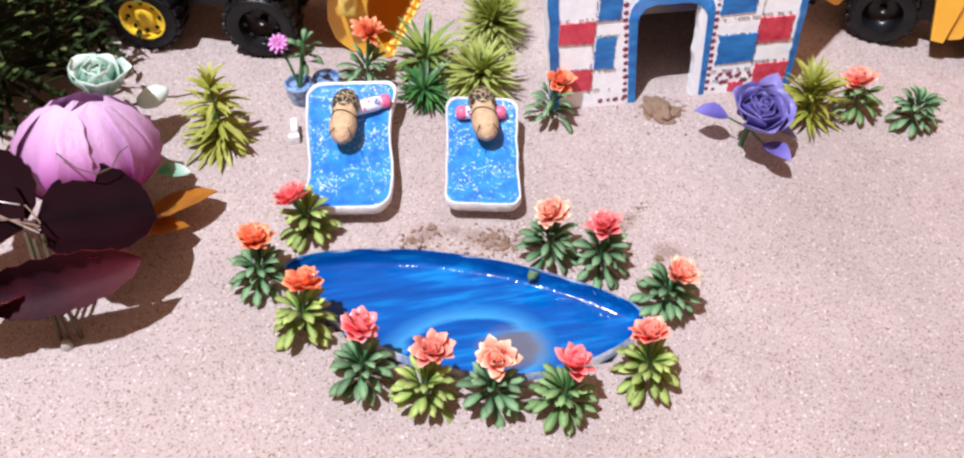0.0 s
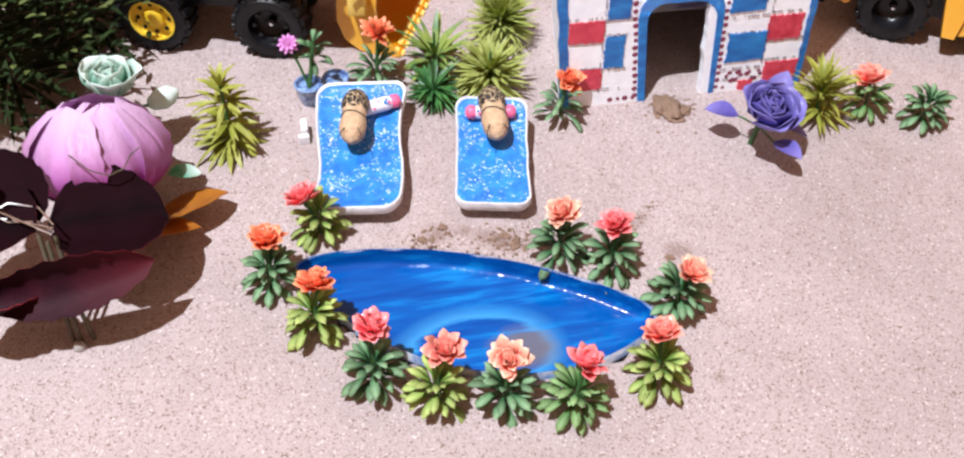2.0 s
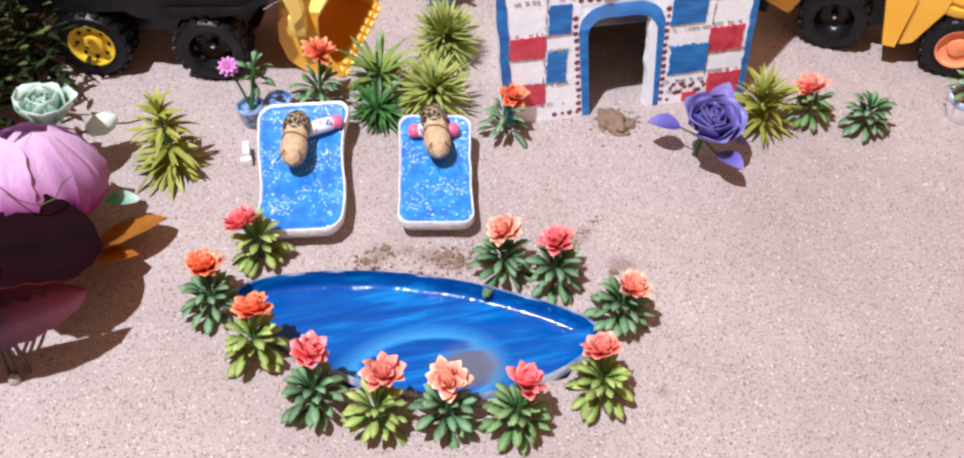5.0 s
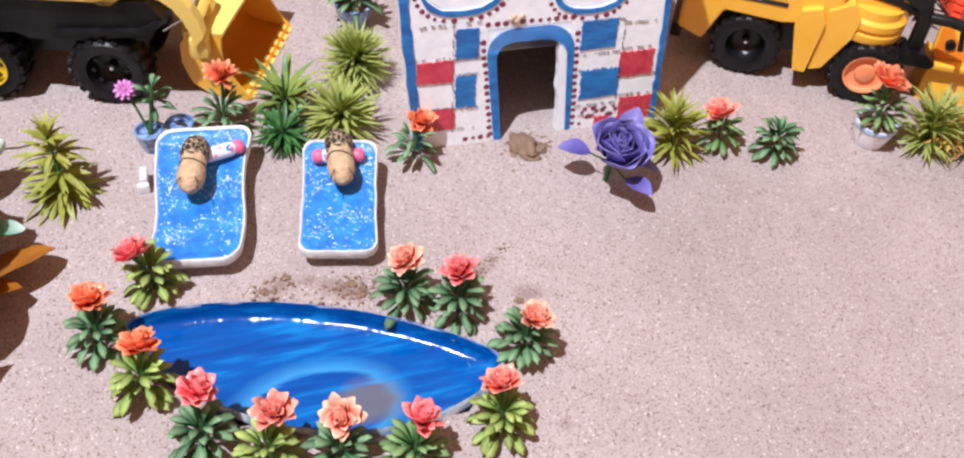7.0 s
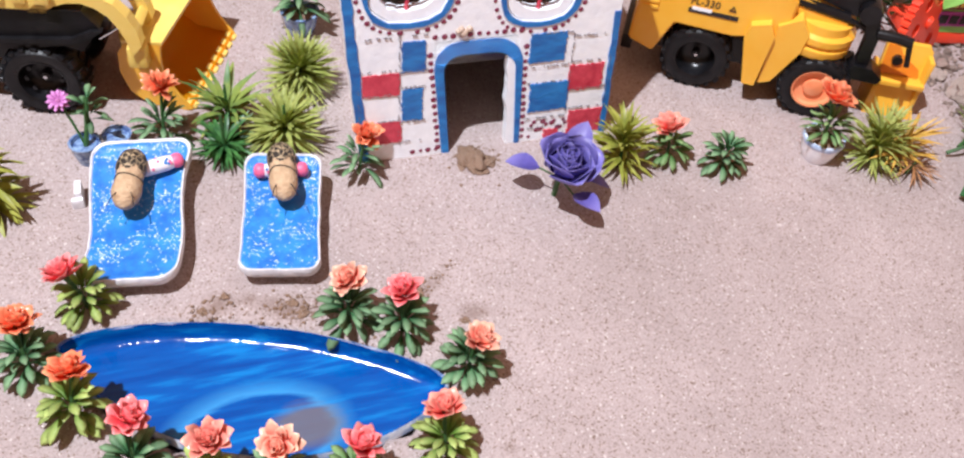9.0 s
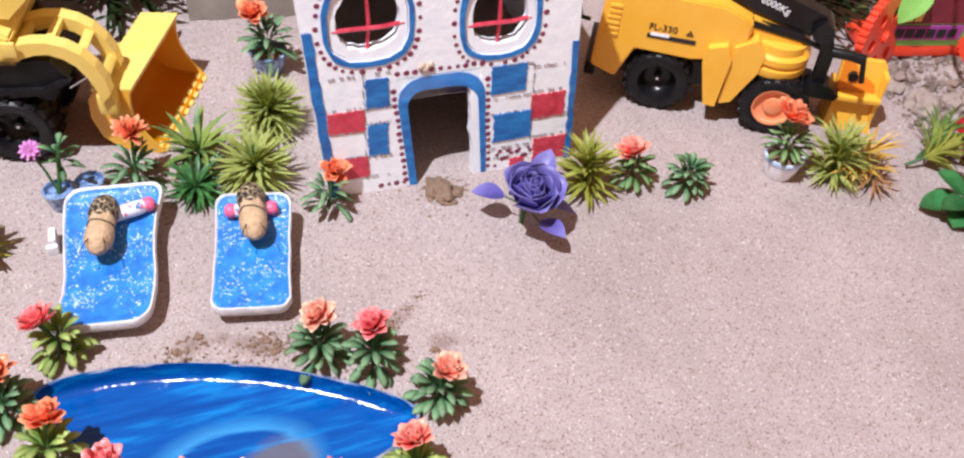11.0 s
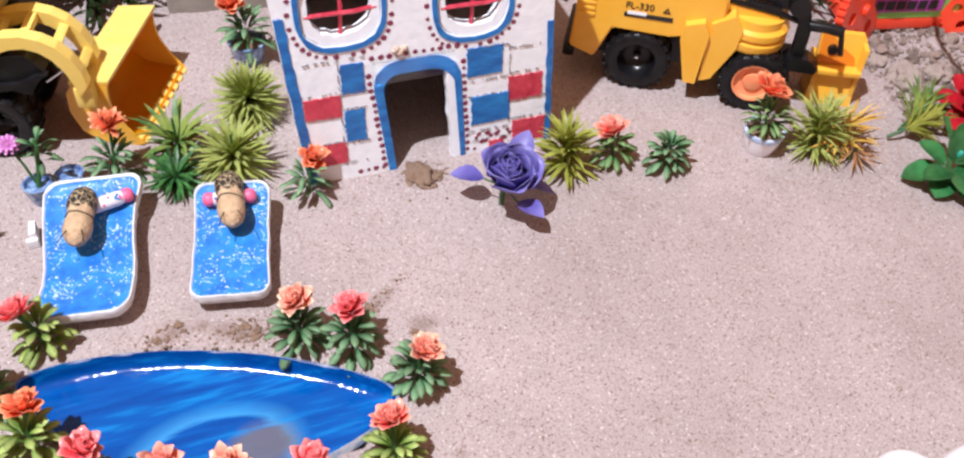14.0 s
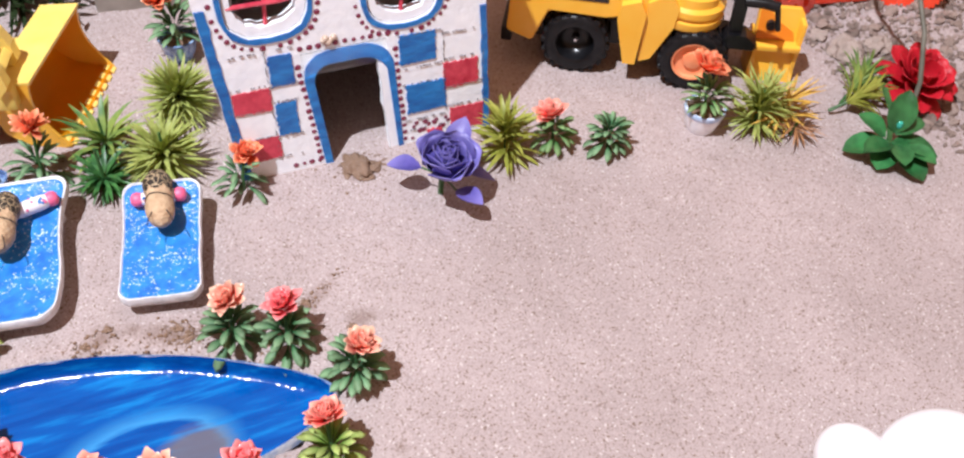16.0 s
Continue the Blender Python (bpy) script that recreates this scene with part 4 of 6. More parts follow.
tuft("spiky_bush", 0.099, 0.572, ((0.012, 80, 0.024, -4, 12), (0.015, 90, 0.024, 20, 12), (0.018, 80, 0.024, 42, 12), (0.019, 56, 0.022, 62, 10), (0.020, 26, 0.020, 82, 8)), LIME,
     "round lime green spiky plastic bush", 45, W=0.0024, curl=0.15)
tuft("fern_plant", 0.279, 0.468, ((0.004, 34, 0.024, 30, 18), (0.012, 36, 0.026, 52, 20), (0.02, 22, 0.022, 72, 14)), OLIVE, "yellow-green plastic fern by house", 46, (0.0, 0.003), W=0.0029, stem_h=0.025)
tuft("fern_plant", 0.443, 0.438, ((0.004, 50, 0.024, 30, 18), (0.011, 56, 0.028, 55, 18), (0.018, 36, 0.026, 70, 14)), LIME, "feathery green plastic fern on sand", 47, (0.006, 0.006), W=0.0022, stem_h=0.025)
tuft("fern_plant", 0.461, 0.436, ((0.006, 34, 0.024, 30, 18), (0.014, 26, 0.026, 55, 16)), mat("foliage_amber", (0.42, 0.22, 0.03), (0.66, 0.42, 0.09), 90, 0.5), "amber yellow dried plastic fern on sand", 48, (0.004, 0.002), W=0.0022, stem_h=0.018)
tuft("fern_plant", 0.462, 0.424, ((0.006, 26, 0.022, 20, 14),), mat("foliage_rust", (0.26, 0.11, 0.04), (0.45, 0.24, 0.12), 90, 0.5), "rust brown dried plastic sprig", 49, (0.004, 0.0), W=0.0016, stem_h=0.010)


# ---- flowers on the sand ----
def frame_to(base, tip, roll=0.0):
    """A pose with +x from base to tip and z upwards."""
    d = (Vector(tip) - Vector(base)).normalized()
    y = Vector((0, 0, 1)).cross(d).normalized()
    z = d.cross(y)
    return Matrix.Translation(base) @ Matrix((d, y, z)).transposed().to_4x4() @ pose(0, 0, 0, roll, 0, 0)


def big_leaf(name, base, tip, W, material, parent, curl=0.4, cup=0.25, p=1.1, q=0.6, roll=0.0, label="", thick=0.05, segs=14, serrate=0.0, rib=0.012, ny_=8):
    """A broad leaf or petal with a ribbed, gently waved surface, closed and thin."""
    L = (Vector(tip) - Vector(base)).length
    bm = bmesh.new()
    nx_ = segs
    top, bot = [], []
    for i in range(nx_ + 1):
        s = i / nx_
        w = W / 2 * max(math.sin(math.pi * s ** p) ** q if 0 < s < 1 else 0, 0.06 if s < 0.5 else 0.02)
        a = curl * (0.5 - s)
        rowt, rowb = [], []
        for j in range(ny_ + 1):
            t = 2 * j / ny_ - 1
            ww = w * (1 + (serrate * (((i + (t > 0)) % 2) - 0.5) if abs(t) == 1 else 0))
            z = curl * L * 0.5 * (s - s * s) * 2 * 0.5 + cup * w * t * t + rib * W * math.cos(15 * t) * math.sin(math.pi * s) + 0.03 * W * noise.noise((s * 3, t * 2, base[0] * 50))
            v = Vector((s * L, t * ww, z))
            rowt.append(bm.verts.new(v))
            rowb.append(bm.verts.new(v - Vector((0, 0, thick * W * 0.25 * (1 - 0.9 * t * t) + 0.0002))))
        top.append(rowt)
        bot.append(rowb)
    for i in range(nx_):
        for j in range(ny_):
            bm.faces.new((top[i][j], top[i + 1][j], top[i + 1][j + 1], top[i][j + 1]))
            bm.faces.new((bot[i][j], bot[i][j + 1], bot[i + 1][j + 1], bot[i + 1][j]))
        bm.faces.new((top[i][0], bot[i][0], bot[i + 1][0], top[i + 1][0]))
        bm.faces.new((top[i][ny_], top[i + 1][ny_], bot[i + 1][ny_], bot[i][ny_]))
    for j in range(ny_):
        bm.faces.new((top[0][j], top[0][j + 1], bot[0][j + 1], bot[0][j]))
        bm.faces.new((top[nx_][j], bot[nx_][j], bot[nx_][j + 1], top[nx_][j + 1]))
    if isinstance(material, tuple):
        outer = {v for row in top + bot for v in (row[0], row[-1])}
        for f in bm.faces:
            f.material_index = 1 if all(v in outer for v in f.verts) else 0
    bmesh.ops.recalc_face_normals(bm, faces=bm.faces)
    return part(name, bm, material, parent, label, m=frame_to(base, tip, roll))


def build_rose():
    rng = random.Random(5)
    c = Vector((0.229, 0.447, 0.026))
    root = thing("purple_rose", (c.x, c.y, 0), "violet plastic rose with pointed leaves on sand", "flower")
    part("stem", tube(bmesh.new(), [(0, 0.004, -0.004), (0, 0.002, 0.012), (0, 0, 0.024)], 0.0018), STEM, root)
    for i in range(26):
        s = i / 25
        d = petal_data("petal", PET_PURPLE, 0.0245 - 0.0135 * s, 0.029 - 0.016 * s, -1.0 - 0.5 * s, 0.55, 0.30, seed=i * 1.7)
        ob = piece("petal", d, root, Matrix.Translation((0, -0.002, 0.022)) @ pose(0, 0, 0, 16, 0, 0) @ spun(137.5 * i, 8 + 70 * s, 0.002 + 0.006 * s, 0.0005, 1.0, rng.uniform(-12, 12)))
    for base, tip, W in (((-0.010, 0.009, 0.018), (-0.029, 0.016, 0.020), 0.014), ((0.003, -0.014, 0.016), (0.012, -0.032, 0.018), 0.013),
                         ((0.010, 0.0, 0.018), (0.031, -0.006, 0.008), 0.010), ((0.01, 0.01, 0.02), (0.024, 0.026, 0.034), 0.016)):
        part("leaf_stalk", tube(bmesh.new(), [(0, 0, 0.016), Vector(base)], 0.0006), STEM, root)
        big_leaf("leaf", base, tip, W, PET_PURPLE, root, 0.5, 0.3, 0.9, 0.8, segs=8)


build_rose()


def ribbed(name, c1, c2, tip, L, rough=0.5):
    m = mat(name, c1, c2, 60, rough, 0.7, 300, coat=0.0, stretch=(0.06, 1, 1), grad=(L, tip))
    return m


def build_tulip():
    root = thing("tulip_bloom", (-0.138, 0.440, 0.012), "large lavender fabric tulip bloom lying on sand", "flower", rx=-26)
    pm = translucent(ribbed("tulip_petal", (0.30, 0.015, 0.20), (0.50, 0.09, 0.42), (0.90, 0.72, 0.97), 0.070), 0.3)
    for k, (n, r, h, W, bow, off) in enumerate(((5, 0.013, 0.062, 0.060, -3.3, -128), (5, 0.006, 0.060, 0.050, -2.8, -90), (4, 0.002, 0.057, 0.040, -2.4, -30))):
        for i in range(n):
            a = radians(off + 360 * i / n + 7 * math.sin(i * 2.3 + k))
            base = (0.006 * math.cos(a), 0.006 * math.sin(a), 0.004)
            hh = h + 0.004 * math.sin(i * 3.1 + k)
            big_leaf("petal", base, (r * math.cos(a), r * math.sin(a), hh), W, pm, root, bow, 0.38, 1.15, 0.45, 6 * math.sin(i * 1.7), segs=16, thick=0.02, rib=0.012, ny_=32, serrate=0.05)
    part("stem", tube(bmesh.new(), [(0.0, -0.012, -0.016), (0.0, -0.004, -0.006), (0.0, 0, 0.012)], 0.0022), STEM, root)
    amber = translucent(mat("amber_leaf", (0.45, 0.16, 0.02), (0.6, 0.25, 0.04), 80, 0.35, 0.1), 0.45)
    big_leaf("sepal", (0.020, -0.008, -0.006), (0.060, 0.004, 0.004), 0.03, amber, root, 0.2, 0.2, 1.0, 0.7, label="amber see-through sepal")
    big_leaf("sepal", (0.008, -0.018, -0.008), (0.046, -0.018, -0.006), 0.026, amber, root, 0.2, 0.2, 1.0, 0.7, label="amber see-through sepal")
    bm = bmesh.new()
    curl = [(-0.004, -0.040, 0.046), (0.004, -0.042, 0.038), (0.012, -0.041, 0.034), (0.019, -0.039, 0.036), (0.023, -0.036, 0.042), (0.027, -0.033, 0.044)]
    tube(bm, curl, 0.00035, 5)
    part("tendril", bm, WIRE, root, "thin dark curling wire")


build_tulip()


def build_mint():
    root = thing("mint_rose", (-0.135, 0.503, 0), "mint green fabric rose with white-tipped petals", "flower")
    rng = random.Random(8)
    mint = translucent(mat("mint_petal", (0.03, 0.26, 0.13), (0.12, 0.45, 0.28), 80, 0.45, 0.15, 400, grad=(0.018, (0.74, 0.86, 0.80))), 0.25)
    part("stem", tube(bmesh.new(), [(0, 0, -0.003), (0.001, 0.0, 0.02), (0, 0, 0.042)], 0.0014), STEM, root)
    for i in range(13):
        s = i / 12
        d = petal_data("petal", mint, 0.025 - 0.010 * s, 0.026 - 0.011 * s, -1.0, 0.45, 0.30, seed=i * 2.3)
        piece("petal", d, root, spun(137.5 * i, 16 + 58 * s, 0.040 + 0.003 * s, 0.001, 1.0, rng.uniform(-10, 10)))
    big_leaf("leaf", (0.028, -0.052, 0.026), (0.044, -0.047, 0.020), 0.012, mint, root, 0.4, segs=8)
    bud = part("bud", lathe(bmesh.new(), [(1e-5, -0.010), (0.004, -0.007), (0.0066, 0.0), (0.0055, 0.006), (0.002, 0.010), (1e-5, 0.011)], 14, pose(0.022, 0.014, 0.024, 0, 70, 10)), mint, root, "half-open mint bud with white tip")
    part("bud_stalk", tube(bmesh.new(), [(0, 0, 0.03), (0.01, 0.008, 0.024), (0.016, 0.012, 0.023)], 0.0008), STEM, root)
    part("wire", tube(bmesh.new(), [(0.026, 0.016, 0.022), (0.036, 0.020, 0.018), (0.044, 0.024, 0.016), (0.050, 0.024, 0.005)], 0.0006), SILVER, root, "bare silver wire")


build_mint()


def build_burgundy():
    root = thing("burgundy_plant", (-0.150, 0.366, 0), "dark burgundy velvet leaves on wire stems in sand", "plant")
    velvet = mat("burgundy_velvet", (0.0025, 0.0004, 0.0010), (0.010, 0.0013, 0.0032), 60, 0.75, 0.4, 300, spec=0.05, stretch=(0.3, 1, 1))
    rim = translucent(mat("burgundy_under", (0.012, 0.002, 0.006), (0.038, 0.006, 0.013), 70, 0.6, 0.3, 300, spec=0.12, grad=(0.10, (0.12, 0.014, 0.022))), 0.2)
    edge = mat("crimson_edge", (0.42, 0.02, 0.035), (0.6, 0.05, 0.06), 200, 0.5)
    velvet, rim = (velvet, edge), (rim, edge)
    for k, (dx, dy) in enumerate(((0, 0), (0.004, 0.001), (-0.003, 0.002))):
        part("stem", tube(bmesh.new(), [(dx * 1.5, dy, -0.004), (dx - 0.002, 0.008 + dy, 0.022), (-0.004 + dx, 0.024 + dy, 0.05 + 0.002 * k)], 0.0011), WIRE, root)
    part("stem_tie", lathe(bmesh.new(), [(0.0028, -0.001), (0.0032, 0.001), (0.0022, 0.004), (1e-5, 0.005)], 8, pose(-0.001, -0.002, 0)), mat("stem_tape", (0.25, 0.23, 0.21), (0.45, 0.42, 0.4), 200, 0.6), root, "frayed grey tape")
    big_leaf("leaf", (-0.006, 0.037, 0.046), (0.048, 0.039, 0.040), 0.052, velvet, root, 0.35, 0.35, 0.95, 0.5, 12, serrate=0.06)
    big_leaf("leaf", (-0.008, 0.028, 0.054), (-0.062, 0.044, 0.058), 0.050, velvet, root, 0.3, 0.3, 0.95, 0.5, -8, serrate=0.06)
    big_leaf("leaf", (-0.034, 0.006, 0.034), (0.0425, 0.013, 0.041), 0.028, rim, root, 0.3, 0.6, 0.95, 0.5, 58, serrate=0.10, label="folded leaf with red toothed edge")
    big_leaf("leaf", (-0.010, 0.012, 0.028), (-0.046, -0.004, 0.030), 0.032, rim, root, 0.3, 0.4, 0.95, 0.5, 20, serrate=0.10, label="folded leaf with red toothed edge")
    big_leaf("leaf", (-0.010, 0.034, 0.05), (-0.045, 0.075, 0.06), 0.04, velvet, root, 0.3, 0.3, 0.95, 0.5, 0, serrate=0.06)
    for k in range(4):
        pts = [(-0.055 + 0.012 * i, 0.045 - 0.003 * i + 0.006 * math.sin(i * 1.3 + k), 0.066 - 0.0022 * i + 0.003 * math.cos(i * 2 + k * 2)) for i in range(4 + k % 2)] + [(0.002, 0.018 + 0.002 * k, 0.060)]
        part("tinsel", tube(bmesh.new(), pts, 0.0005, 5), SILVER, root, "silver tinsel strand")
    part("bead", lathe(bmesh.new(), [(1e-5, -0.003), (0.0035, 0), (1e-5, 0.003)], 14, pose(-0.026, 0.044, 0.068)), SILVER, root, "shiny silver bead")
    bm = bmesh.new()
    tube(bm, [(-0.052 + 0.006 * math.cos(k * 0.6), 0.046, 0.066 + 0.007 * math.sin(k * 0.6)) for k in range(11)], 0.001, 6)
    part("ring", bm, RIM_Y, root, "yellow ring")


build_burgundy()


# ---- pots ----
def pot(x, y, label, material, r=0.012, h=0.017, band=None, fill=True):
    root = thing("flower_pot", (x, y, 0), label, "flower pot", "small pots")
    bm = lathe(bmesh.new(), [(r * 0.62, -0.001), (r * 0.7, 0.001), (r * 0.95, h * 0.55), (r, h * 0.9), (r * 1.05, h), (r * 0.9, h), (r * 0.85, h * 0.8), (1e-5, h * 0.78)], 22)
    for v in bm.verts:
        k = 1 + 0.05 * noise.noise(v.co * 160)
        v.co.x, v.co.y = v.co.x * k, v.co.y * k
    part("body", bm, material, root)
    if band:
        part("rim_band", lathe(bmesh.new(), [(r * 1.01, h * 0.8), (r * 1.09, h * 0.9), (r * 1.07, h * 1.01), (r * 0.97, h * 1.01), (r * 0.95, h * 0.8)], 22), band, root, "blue painted rim")
    if fill:
        part("soil", lathe(bmesh.new(), [(r * 0.86, h * 0.80), (r * 0.5, h * 0.88), (1e-5, h * 0.9)], 16), DAMP, root)


MARBLE = mat("marbled_blue", (0.004, 0.035, 0.20), (0.34, 0.50, 0.72), 260, 0.15, coat=0.5)
pot(0.409, 0.449, "white glazed pot with blue rim, small plant inside", mat("glaze_white", (0.70, 0.72, 0.80), (0.90, 0.90, 0.93), 160, 0.25, coat=0.4), 0.0125, 0.018, mat("watery_blue", (0.16, 0.32, 0.62), (0.62, 0.70, 0.85), 220, 0.3))
succulent(0.409, 0.449, "M", "O", "thin green leaves with orange bloom growing in pot", 51, 0.92, 0.030, (-0.005, 0.002), NARROW["M"], 36, "potted_bloom", "potted flowers", 1.45, z=0.016)
pot(0.109, 0.636, "marbled blue glazed pot behind the house corner", MARBLE, 0.0125, 0.017)
succulent(0.109, 0.636, "D", "O", "green leaves with tall red-orange bloom in blue pot", 52, 1.15, 0.031, (-0.008, 0.002), NARROW["D"], 34, "potted_bloom", "potted flowers", 1.0, z=0.013)
pot(-0.029, 0.529, "dark marbled blue glazed vase beside lounger", MARBLE, 0.0085, 0.015, fill=False)
pot(-0.0125, 0.536, "small round marbled blue glazed jar beside vase", MARBLE, 0.0080, 0.012, fill=False)


def build_daisy():
    root = thing("daisy_sprig", (-0.029, 0.529, 0.012), "sprig with small pink daisy standing in blue vase", "flower", "potted flowers")
    part("stem", tube(bmesh.new(), [(0, 0, 0), (-0.004, 0.004, 0.014), (-0.009, 0.009, 0.026)], 0.0009), STEM, root)
    part("stem", tube(bmesh.new(), [(0, 0, 0), (0.003, 0.004, 0.012), (0.005, 0.010, 0.026)], 0.0016), STEM, root)
    rng = random.Random(77)
    for i in range(14):
        piece("leaf", LEAVES["D"][i % 3], root, Matrix.Translation((0.005, 0.008, 0)) @ spun(137.5 * i, 10 + 60 * i / 13, 0.012 + 0.014 * i / 13, 0.001, 0.72, rng.uniform(-15, 15)))
    d = blade_data("petal", PET_MAGENTA, L=0.0062, W=0.0028, curl=0.3, cup=0.3, thick=0.1, p=1.3, q=0.6, segs=4)
    for i in range(20):
        piece("petal", d, root, Matrix.Translation((-0.009, 0.009, 0.026)) @ pose(0, 0, 0, 25, 0, 0) @ spun(i * 36 + 9 * (i > 9), 12 + 30 * (i > 9), 0.0, 0.0006))
    part("flower_core", lathe(bmesh.new(), [(0.0018, -0.0006), (0.0014, 0.0012), (1e-5, 0.002)], 8, pose(-0.009, 0.009, 0.026, 25)), mat("daisy_core", (0.35, 0.1, 0.3), (0.5, 0.2, 0.4), 300), root)


build_daisy()
lab = thing("plaster_prop", (-0.0345, 0.499, 0), "small white plaster prop beside lounger", "prop")
part("block", box(bmesh.new(), -0.002, 0.002, -0.005, 0.006, -0.002, 0.009, 0.001), CREAM, lab)
part("block", box(bmesh.new(), -0.004, 0.0025, -0.008, -0.0045, -0.002, 0.006, 0.001), CREAM, lab)


# ---- toy vehicles ----
def wheel(parent, x, y, z, R, W, rim, label, holes=8, name="wheel", lugs=True):
    """Axle along y; the outer face looks along -y."""
    hub = new(name)
    hub.empty_display_size = 0.01
    hub.parent = parent
    hub.matrix_basis = pose(x, y, z)
    tagged(hub, label)
    bm = bmesh.new()
    lathe(bm, [(R * 0.6, 0), (R * 0.66, -W * 0.04), (R * 0.86, -W * 0.05), (R * 0.95, W * 0.06), (R * 0.965, W * 0.5), (R * 0.95, W * 0.94), (R * 0.8, W), (R * 0.6, W)], 36, axis="Y", caps=False)
    part("tyre", bm, TYRE, hub)
    if lugs:
        bm = box(bmesh.new(), R * 0.90, R * 1.005, 0, W * 0.47, -R * 0.085, R * 0.085, 0.0008)
        lug = bpy.data.meshes.new("tread_lug")
        bm.to_mesh(lug)
        bm.free()
        lug.materials.append(TYRE)
        for i in range(20):
            for row in (0, 1):
                piece("tread_lug", lug, hub, pose(0, 0, 0, 0, 18 * (i + 0.5 * row), 0) @ pose(0, W * (-0.02 if row == 0 else 0.52), 0, 0, 0, 0) @ pose(0, 0, 0, 14 if row else -14, 0, 0))
    bm = bmesh.new()
    lathe(bm, [(R * 0.61, W * 0.02), (R * 0.60, -W * 0.02), (R * 0.55, 0), (R * 0.53, W * 0.16), (R * 0.30, W * 0.2), (R * 0.26, W * 0.08), (R * 0.12, W * 0.04), (1e-5, W * 0.03)], 30, axis="Y", caps=False)
    if rim is BLACK:
        bm.clear()
        lathe(bm, [(R * 0.63, W * 0.02), (R * 0.62, -W * 0.03), (R * 0.57, 0), (R * 0.52, W * 0.25), (R * 0.44, W * 0.48), (R * 0.30, W * 0.58), (R * 0.12, W * 0.55), (R * 0.10, W * 0.30), (1e-5, W * 0.29)], 36, axis="Y", caps=False)
    part("rim", bm, rim, hub)
    for i in range(holes):
        a = 2 * math.pi * i / holes
        part("rim_slot", lathe(bmesh.new(), [(R * 0.06, W * 0.19), (R * 0.06, W * 0.15), (1e-5, W * 0.15)], 8, Matrix.Translation((R * 0.42 * math.cos(a), 0, R * 0.42 * math.sin(a))), axis="Y"), BLACK, hub)
    part("axle_cap", lathe(bmesh.new(), [(R * 0.05, W * 0.30), (R * 0.045, W * 0.05 if rim is not BLACK else W * 0.24), (1e-5, W * 0.03 if rim is not BLACK else W * 0.23)], 10, axis="Y"), SILVER, hub)


def ptube(name, pts, r, material, parent, label="", n=10):
    return part(name, tube(bmesh.new(), pts, r, n), material, parent, label)


